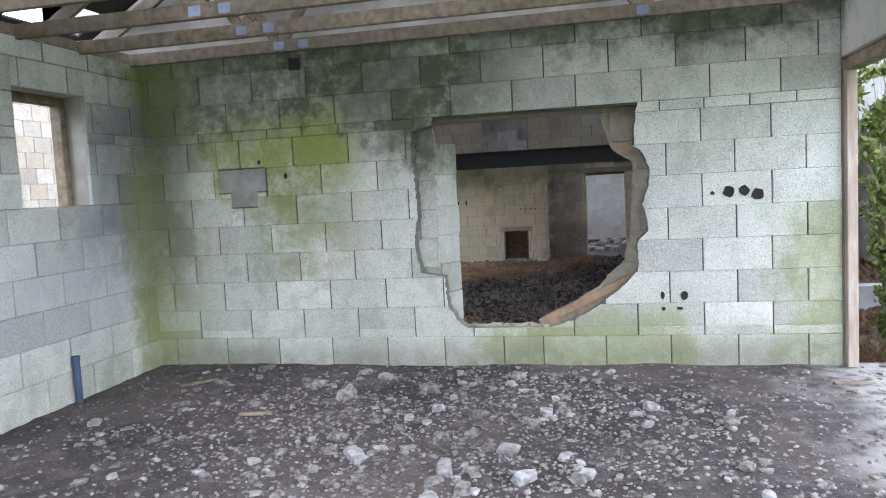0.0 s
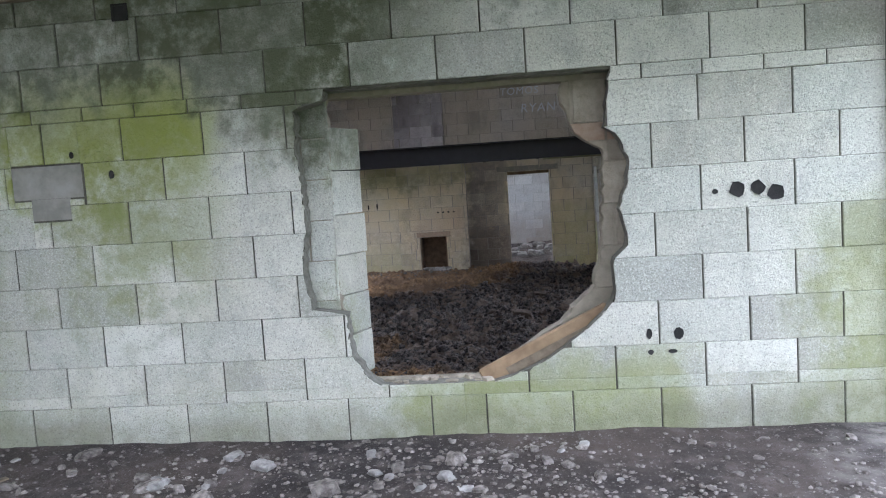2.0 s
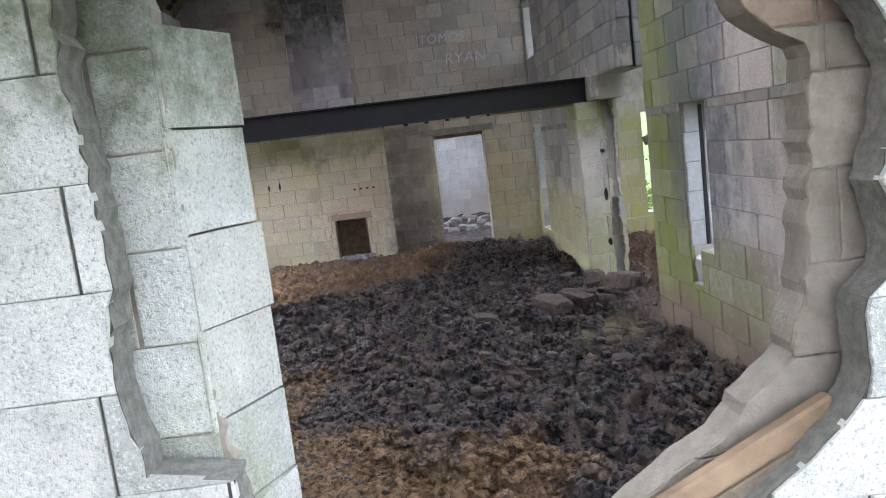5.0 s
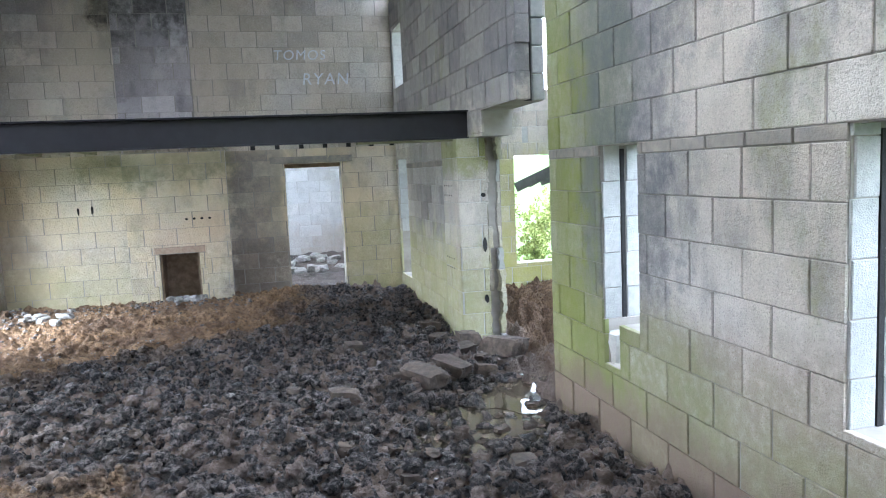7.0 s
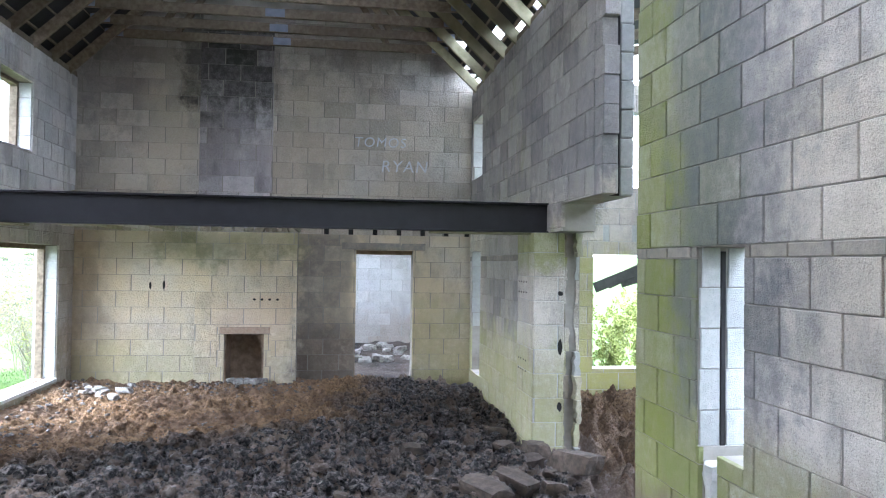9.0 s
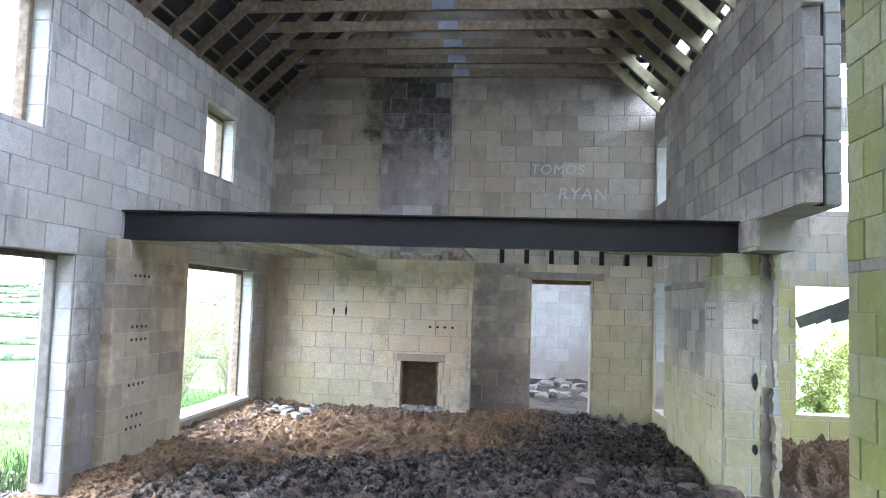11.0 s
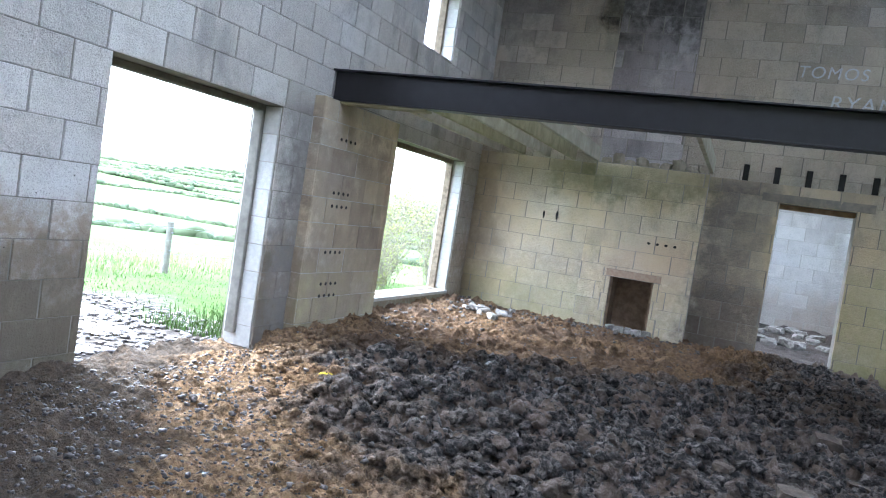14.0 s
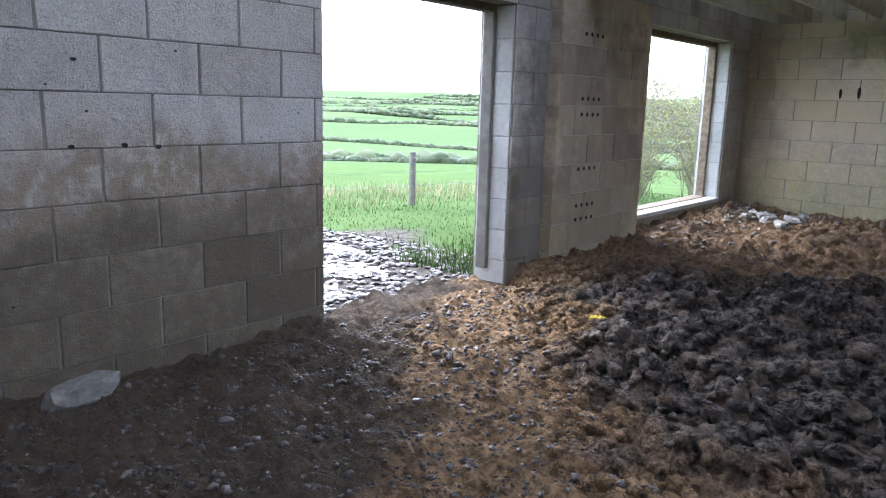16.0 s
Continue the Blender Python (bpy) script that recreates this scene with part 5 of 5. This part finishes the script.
def puddle(name, x, y, w, h, z, seed, label):
    rng = random.Random(seed)
    ring = [(math.cos(a) * w * rng.uniform(0.7, 1.1), math.sin(a) * h * rng.uniform(0.7, 1.1)) for a in (6.2832 * i / 22 for i in range(22))]
    verts = [(u, v, 0) for u, v in ring] + [(u * 0.97, v * 0.97, -0.02) for u, v in ring]
    n = len(ring)
    faces = [tuple(range(n))] + [(i, n + i, n + (i + 1) % n, (i + 1) % n) for i in range(n)]
    ob = new(name, mesh_of(name, verts, faces, WATER))
    ob.location = (x, y, z)
    return tagged(ob, label, "puddle", kind="structure")


puddle("puddle", 0.6, 10.0, 0.8, 0.9, -0.035, 1, "shallow muddy puddle among the rubble")
puddle("puddle", 1.1, 10.75, 0.5, 0.6, -0.03, 2, "shallow muddy puddle among the rubble")

# flower head dropped on the earth
fl = empty("flower_head", (-3.0, 10.82, z2(-3.0, 10.82) + 0.035), "small yellow flower lying on the brown earth", "flower")
for k in range(8):
    bm = bmesh.new()
    bmesh.ops.create_icosphere(bm, subdivisions=1, radius=0.018, matrix=pose(math.cos(k * 0.785) * 0.026, math.sin(k * 0.785) * 0.026, 0.02, 0, 0, k * 45) @ Matrix.Diagonal((1.2, 0.6, 0.5, 1)))
    part("petal", bm, YELLOW, fl)

# chalk writing on the gable wall
for body, x, z, size in (("TOMOS", -0.45, 3.46, 0.2), ("RYAN", -0.06, 3.1, 0.24)):
    cu = bpy.data.curves.new("chalk_writing", "FONT")
    cu.body, cu.size, cu.extrude, cu.space_character, cu.shear = body, size, 0.001, 1.15, 0.12
    cu.materials.append(CHALK)
    ob = new("chalk_writing", cu)
    ob.matrix_world = pose(x, FAR - 0.022, z, 90, 0, 0)
    tagged(ob, "faint chalk lettering scrawled on the block wall", "graffiti")

# ==== room beyond the far doorway ====
w_4 = wall("wall_beyond", (0, 20.6, 0), 0, (-3.5, -0.3, 3.5, 3.2), [], 0.25, "pale block wall of the roofless room beyond", REVEAL)
lay_blocks(w_4, (-1.6, -0.2, 2.2, 3.0), [], BLOCK_W, 91, z_first=-0.145)
wall("wall_beyond_left", (-3.5, 0, 0), 90, (16.8, -0.3, 20.6, 3.2), [(17.5, 0.2, 19.5, 2.2)], 0.25, "block side wall of the room beyond", REVEAL)
wall("wall_beyond_right", (1.6, 0, 0), -90, (-20.6, -0.3, -16.8, 3.2), [(-18.6, 0.0, -17.4, 2.1)], 0.25, "block side wall of the room beyond", REVEAL)


def rough_height(X, Y, nx, ny, s):
    return 0.05 + 0.08 * grain_noise(nx, ny, 0.5 / s, 21) + 0.06 * grain_noise(nx, ny, 0.15 / s, 22) + 0.12 * np.clip((Y - 18.5) / 2, 0, 1)


floor4, Z4 = sheet("floor_beyond", -3.6, 3.6, FAR + 0.02, 20.8, 0.06, rough_height, GRAVEL)
tagged(floor4, "rubble-strewn floor of the room beyond the doorway", "floor", kind="structure")
for k in range(26):
    x, y = rs.uniform(-0.9, 1.2), rs.uniform(18.6, 20.3)
    s = rs.uniform(0.08, 0.22)
    rubble_lump("stone", (x, y, level_at(Z4, -3.6, 3.6, FAR + 0.02, 20.8, x, y) - 0.01), (s * 1.3, s, s * 0.6), 700 + k, STONE, "pale broken stone in the room beyond", "stone")

# unseen cover with gaps, added to hold sky light off the room beyond
slab4 = new("roof_beyond", slab_mesh("roof_beyond", (-3.6, 0.0, 3.6, 3.95), [(-3.0, 0.1, 2.5, 0.5), (-2.5, 2.5, 2.4, 3.0)], 0.1, WOOD))
slab4.matrix_world = Matrix(((1, 0, 0, 0), (0, 0, 1, 16.85 + 0.0), (0, 1, 0, 3.2), (0, 0, 0, 1))) @ Matrix.Translation((0, 0, 0.0))
tagged(slab4, "unseen slab with gaps, added to dim the room beyond", "roof", kind="structure")

# ==== side room ====
S_HOLES = [(2.8, 0.36, 4.1, 1.92), (3.05, 2.85, 4.1, 3.9)]
w_3 = wall("wall_side_room", (0, 15.4, 0), 0, (1.6, -0.3, 4.9, 4.28), S_HOLES, 0.25, "green-stained block wall of the side room with windows", REVEAL)
lay_blocks(w_3, (1.6, -0.2, 4.6, 4.28), S_HOLES + [(2.55 + 0.4 * i, 2.1, 2.63 + 0.4 * i, 2.32) for i in range(4)], BLOCK_R, 95, z_first=-0.145)
wall("wall_side_room_east", (4.7, 0, 0), -90, (-15.6, -0.3, -10.1, 4.28), [(-13.5, 0.4, -11.0, 2.0)], 0.25, "block outer wall of the side room", REVEAL)
wall("wall_side_room_south", (0, 10.2, 0), 180, (-4.9, -0.3, -1.6, 4.28), [(-4.2, 0.3, -2.4, 2.2)], 0.25, "block wall closing the side room", REVEAL)
sheet_ob = empty("hanging_sheet", (3.25, 15.2, 1.72), "dark broken boarding hanging in the side window", "boarding")
for k, (a, b) in enumerate((((-0.5, 0, -0.25), (0.45, 0.05, 0.12)), ((-0.3, 0.04, -0.2), (0.6, 0.08, 0.22)), ((-0.1, 0.08, -0.18), (0.6, 0.1, 0.02)))):
    p = beam_between(a, b, 0.02, 0.14, "board", SHEET, sheet_ob)
for k in range(6):
    rf = beam_between((1.7, 10.4 + 0.95 * k, 4.3), (5.0, 10.4 + 0.95 * k, 3.2 + 1.9), 0.045, 0.12, "side_rafter", WOOD, None)
    tagged(rf, "dark old rafter over the side room", "rafter", "rafters over the side room")

# cover added above the rafters so the side room walls fall into shade
roof_side("roof_side_room", (1.62, 4.36), (5.1, 5.2), 10.1, 15.7, [(11.0, 1.2, 11.8, 2.0), (13.0, 2.2, 13.6, 2.8)], "dark felt cover added over the side room to block sky light")

# ==== outdoors ====
PROFILE = [(0, -0.16), (6, -0.16), (10, -0.35), (45, -3.0), (120, -9.0), (300, -20.0), (800, -35.0), (1500, -30.0), (3000, 2.0), (4300, 55.0), (4700, 40.0)]


def land(x, y):
    r = math.hypot(x + 1.5, y - 10)
    z = interp(PROFILE, r)
    return z + (noise.noise(Vector((x * 0.004, y * 0.004, 3))) * min(r * 0.02, 12) if r > 60 else 0) + 0.0


rings = [0.5, 2, 4, 6, 7, 8, 9, 10, 12, 14, 17, 20, 25, 30, 37, 45, 55, 70, 90, 120, 160, 210, 260, 320, 400, 500, 620, 780, 950, 1150, 1400, 1700, 2050, 2450, 2900, 3400, 3900, 4300, 4700]
spokes = 160
gv, gf = [(-1.5, 10, -0.16)], []
for r in rings:
    for a in range(spokes):
        x, y = -1.5 + r * math.cos(6.28318 * a / spokes), 10 + r * math.sin(6.28318 * a / spokes)
        gv.append((x, y, land(x, y)))
for a in range(spokes):
    gf.append((0, 1 + a, 1 + (a + 1) % spokes))
for i in range(len(rings) - 1):
    for a in range(spokes):
        p, q = 1 + i * spokes, 1 + (i + 1) * spokes
        gf.append((p + a, q + a, q + (a + 1) % spokes, p + (a + 1) % spokes))
ground = tagged(new("ground", mesh_of("ground", gv, gf, PASTURE, True)), "green rolling pasture under a white sky", "ground", kind="structure")

for k, (x, y, w, h) in enumerate(((-5.3, 10.7, 0.55, 0.4), (-5.6, 11.4, 0.6, 0.35), (-6.4, 11.0, 0.5, 0.3), (-6.3, 11.9, 0.55, 0.25), (-4.95, 10.2, 0.3, 0.3), (-7.2, 11.3, 0.4, 0.25))):
    puddle("puddle", x, y, w * 0.7, h * 0.75, land(x, y) + 0.016 - 0.02 * (k == 9), 10 + k, "bright puddle in poached mud outside the doorway")
spots = []
for _ in range(2200):
    x, y = rs.uniform(-8, -4.6), rs.uniform(9.2, 12.6)
    s = rs.uniform(0.012, 0.035)
    spots.append((x, y, land(x, y) + 0.01, s * 1.4, s, s * 0.5))
scatter("yard_clods", spots, 2, CLOD, "poached mud clods outside the doorway", 74, 0.45, "mud")


def blades(name, spots, material, label, seed, category="grass"):
    """Grass: thin bent blades joined in one mesh. spots: x, y, z, height."""
    rng = random.Random(seed)
    verts, faces = [], []
    for x, y, z, h in spots:
        a, lean, w = rng.uniform(0, 6.28), rng.uniform(0.1, 0.6) * h, 0.004 + 0.014 * h
        c, s = math.cos(a), math.sin(a)
        n = len(verts)
        verts += [(x - s * w, y + c * w, z), (x + s * w, y - c * w, z), (x + c * lean * 0.4 + s * w * 0.7, y + s * lean * 0.4 - c * w * 0.7, z + h * 0.6), (x + c * lean * 0.4 - s * w * 0.7, y + s * lean * 0.4 + c * w * 0.7, z + h * 0.6), (x + c * lean, y + s * lean, z + h)]
        faces += [(n, n + 1, n + 2, n + 3), (n + 3, n + 2, n + 4)]
    return tagged(new(name, mesh_of(name, verts, faces, material)), label, category, kind="stuff")


gs = []
while len(gs) < 16000:
    x, y = -4.7 - abs(rs.gauss(0, 6)), rs.uniform(9, 24)
    muddy = x > -7.4 and y < 12.2 + 0.25 * (x + 5.0) * 0
    if muddy and rs.random() < 0.97:
        continue
    gs.append((x, y, land(x, y), rs.uniform(0.015, 0.04) * (1.5 if 8 < -x < 10.5 else 1)))
blades("grass", gs, GRASS, "fresh green grass of the field edge", 5)
gs = []
for _ in range(1800):
    y = rs.uniform(11.9, 13.4)
    gs.append((-4.75 - abs(rs.gauss(0, 0.45)), y, -0.17, rs.uniform(0.04, 0.13)))
blades("tall_grass", gs, GRASS, "long grass at the foot of the outer wall", 6)
gs = [(rs.uniform(-12.5, -8.5), rs.uniform(12, 24), -0.5, rs.uniform(0.08, 0.22)) for _ in range(2200)]
blades("dry_grass", [(x, y, land(x, y), h) for x, y, _, h in gs], leafy("dry_stalk", (0.25, 0.22, 0.12), (0.36, 0.33, 0.2)), "dry pale stalks along the fence", 7)


def shrub(name, at, radius, height, stems, twigs, leaves, leaf_mat, label, seed, leaf=0.025, category="shrub", upright=0.5):
    """A bush of tapered stems that fork into twigs carrying small leaves."""
    rng = random.Random(seed)
    ob = empty(name, at, label, category)
    verts, faces, lv, lf, tips = [], [], [], [], []
    def stick(a, b, r0, r1):
        d = (b - a).normalized()
        s = d.cross(Vector((0.3, 0.5, 0.8))).normalized()
        t = d.cross(s)
        n = len(verts)
        for p, r in ((a, r0), (b, r1)):
            for k in range(4):
                q = k * math.pi / 2
                verts.append(p + (s * math.cos(q) + t * math.sin(q)) * r)
        for k in range(4):
            faces.append((n + k, n + (k + 1) % 4, n + 4 + (k + 1) % 4, n + 4 + k))
    for _ in range(stems):
        a = rng.uniform(0, 6.28)
        p = Vector((math.cos(a) * radius * 0.3 * rng.random(), math.sin(a) * radius * 0.3 * rng.random(), -0.05))
        lean = Vector((math.cos(a), math.sin(a), 0)) * radius * rng.uniform(0.2, 0.9)
        h = height * rng.uniform(0.6, 1.0)
        r, n = 0.011 * height / 2.5 * rng.uniform(0.6, 1.2), 6
        path = [p]
        for i in range(1, n + 1):
            f = i / n
            path.append(p + lean * f ** (1 + upright) + Vector((rng.gauss(0, 0.04), rng.gauss(0, 0.04), h * f)) )
        for i in range(n):
            stick(path[i], path[i + 1], r * (1 - 0.14 * i), r * (1 - 0.14 * (i + 1)))
        for _ in range(twigs):
            i = rng.randrange(1, n + 1)
            d = Vector((rng.gauss(0, 1), rng.gauss(0, 1), rng.uniform(0.1, 1.2))).normalized() * rng.uniform(0.15, 0.5) * radius * 0.6
            stick(path[i], path[i] + d, r * 0.35, r * 0.12)
            for _ in range(3):
                q = path[i] + d * rng.uniform(0.3, 1)
                e = q + Vector((rng.gauss(0, 1), rng.gauss(0, 1), rng.gauss(0.3, 1))).normalized() * rng.uniform(0.06, 0.2) * radius * 0.6
                stick(q, e, r * 0.16, r * 0.07)
                tips.append((q, e))
    part("branchwork", mesh_of("branchwork", verts, faces, BARK), None, ob)
    for _ in range(leaves):
        q, e = rng.choice(tips)
        c = q.lerp(e, rng.random()) + Vector((rng.gauss(0, 0.03), rng.gauss(0, 0.03), rng.gauss(0, 0.03)))
        u = Vector((rng.gauss(0, 1), rng.gauss(0, 1), rng.gauss(0, 1))).normalized() * leaf * rng.uniform(0.6, 1.4)
        w = u.cross(Vector((rng.gauss(0, 1), rng.gauss(0, 1), rng.gauss(0, 1)))).normalized() * leaf * 0.5
        n = len(lv)
        lv += [c - u, c + w, c + u, c - w]
        lf.append((n, n + 1, n + 2, n + 3))
    part("foliage", mesh_of("foliage", lv, lf, leaf_mat), None, ob)
    return ob


for k, (x, y, r, h) in enumerate(((-6.3, 17.6, 1.3, 2.0), (-7.4, 19.4, 1.6, 2.5), (-5.8, 20.0, 1.5, 2.4), (-8.3, 21.6, 1.8, 2.8), (-7.0, 22.8, 1.8, 2.9))):
    shrub("thorn_bush", (x, y, land(x, y)), r, h, 34, 36, 3000, LEAF_Y, "bare-twigged thorn bush with small yellow-green leaves", 200 + k, 0.022)
for k, (x, y, r, h) in enumerate(((4.2, 18.6, 1.3, 1.6), (5.6, 19.2, 1.3, 1.7), (3.0, 19.4, 1.2, 1.5), (6.5, 21, 1.5, 1.8))):
    shrub("gorse_bush", (x, y, land(x, y)), r, h, 14, 14, 6500, LEAF_Y, "dense green bush with yellow flowers behind the side window", 220 + k, 0.035)
for k, (x, y, r, h) in enumerate(((2.35, 6.5, 0.5, 3.2), (2.6, 7.4, 0.6, 3.4), (3.0, 8.5, 0.8, 3.6), (3.5, 9.3, 0.9, 3.8), (2.9, 6.4, 0.6, 3.2), (3.9, 7.6, 1.0, 3.6), (2.5, 5.3, 0.4, 1.4))):
    shrub("garden_shrub", (x, y, land(x, y)), r, h, 9, 16, 3800, LEAF, "tall leafy shrub with slender pale stems", 240 + k, 0.04, upright=1.0)


def fence_post(x, y, h=0.78):
    ob = empty("fence_post", (x, y, land(x, y)), "grey weathered wooden fence post in the grass", "fence post", "posts of the field fence")
    bm = bmesh.new()
    bmesh.ops.create_cone(bm, cap_ends=True, segments=10, radius1=0.055, radius2=0.048, depth=h + 0.3, matrix=Matrix.Translation((0, 0, (h - 0.3) / 2)))
    part("post", bm, POSTW, ob)
    for zz in (0.35, 0.62, h - 0.08):
        bm = bmesh.new()
        box(bm, (0.046, -0.02, zz - 0.008), (0.058, 0.02, zz + 0.008))
        part("staple", bm, PLATE, ob)
    return ob


POSTS = [(-9.6, 8.6), (-8.9, 12.0), (-8.6, 15.46), (-8.9, 19.0), (-9.6, 22.6)]
for x, y in POSTS:
    fence_post(x, y)
for (xa, ya), (xb, yb) in zip(POSTS, POSTS[1:]):
    for zz in (0.3, 0.5, 0.7):
        wv = beam_between((xa + 0.06, ya, land(xa, ya) + zz), (xb + 0.06, yb, land(xb, yb) + zz), 0.004, 0.004, "fence_wire", PLATE, None, bevel=0)
        tagged(wv, "thin rusty fence wire between the posts", "wire", "wires of the field fence")

# hedgerows and woods across the valley
hr = random.Random(90)


def hedge(name, a, b, size, count, label):
    spots = []
    for i in range(count):
        f = (i + hr.random()) / count
        x, y = a[0] + (b[0] - a[0]) * f + hr.gauss(0, size * 0.4), a[1] + (b[1] - a[1]) * f + hr.gauss(0, size * 0.4)
        s = size * hr.uniform(0.5, 1.2) * (1.7 if hr.random() < 0.12 else 1)
        spots.append((x, y, land(x, y) + s * 0.3, s * 1.5, s * 1.5, s))
    return scatter(name, spots, 2, HEDGE, label, hr.randrange(9999), 0.35, "hedge")


for k in range(34):
    r = hr.choice((95, 150, 210, 280, 360, 470, 600, 780, 1000, 1300, 1700, 2200, 2800, 3500)) * hr.uniform(0.9, 1.1)
    mid = math.radians(hr.uniform(100, 200))
    span = math.radians(hr.uniform(8, 26))
    tilt = hr.uniform(-0.12, 0.12)
    a = (-1.5 + r * (1 - tilt) * math.cos(mid - span), 10 + r * (1 - tilt) * math.sin(mid - span))
    b = (-1.5 + r * (1 + tilt) * math.cos(mid + span), 10 + r * (1 + tilt) * math.sin(mid + span))
    size = 0.8 + r * 0.0019
    hedge("hedgerow", a, b, size, int(min(220, 2 * r * span / size)), "dark green hedgerow between fields")

# ---- laid blocks, last ----
for job in LAST:
    do_lay(*job)
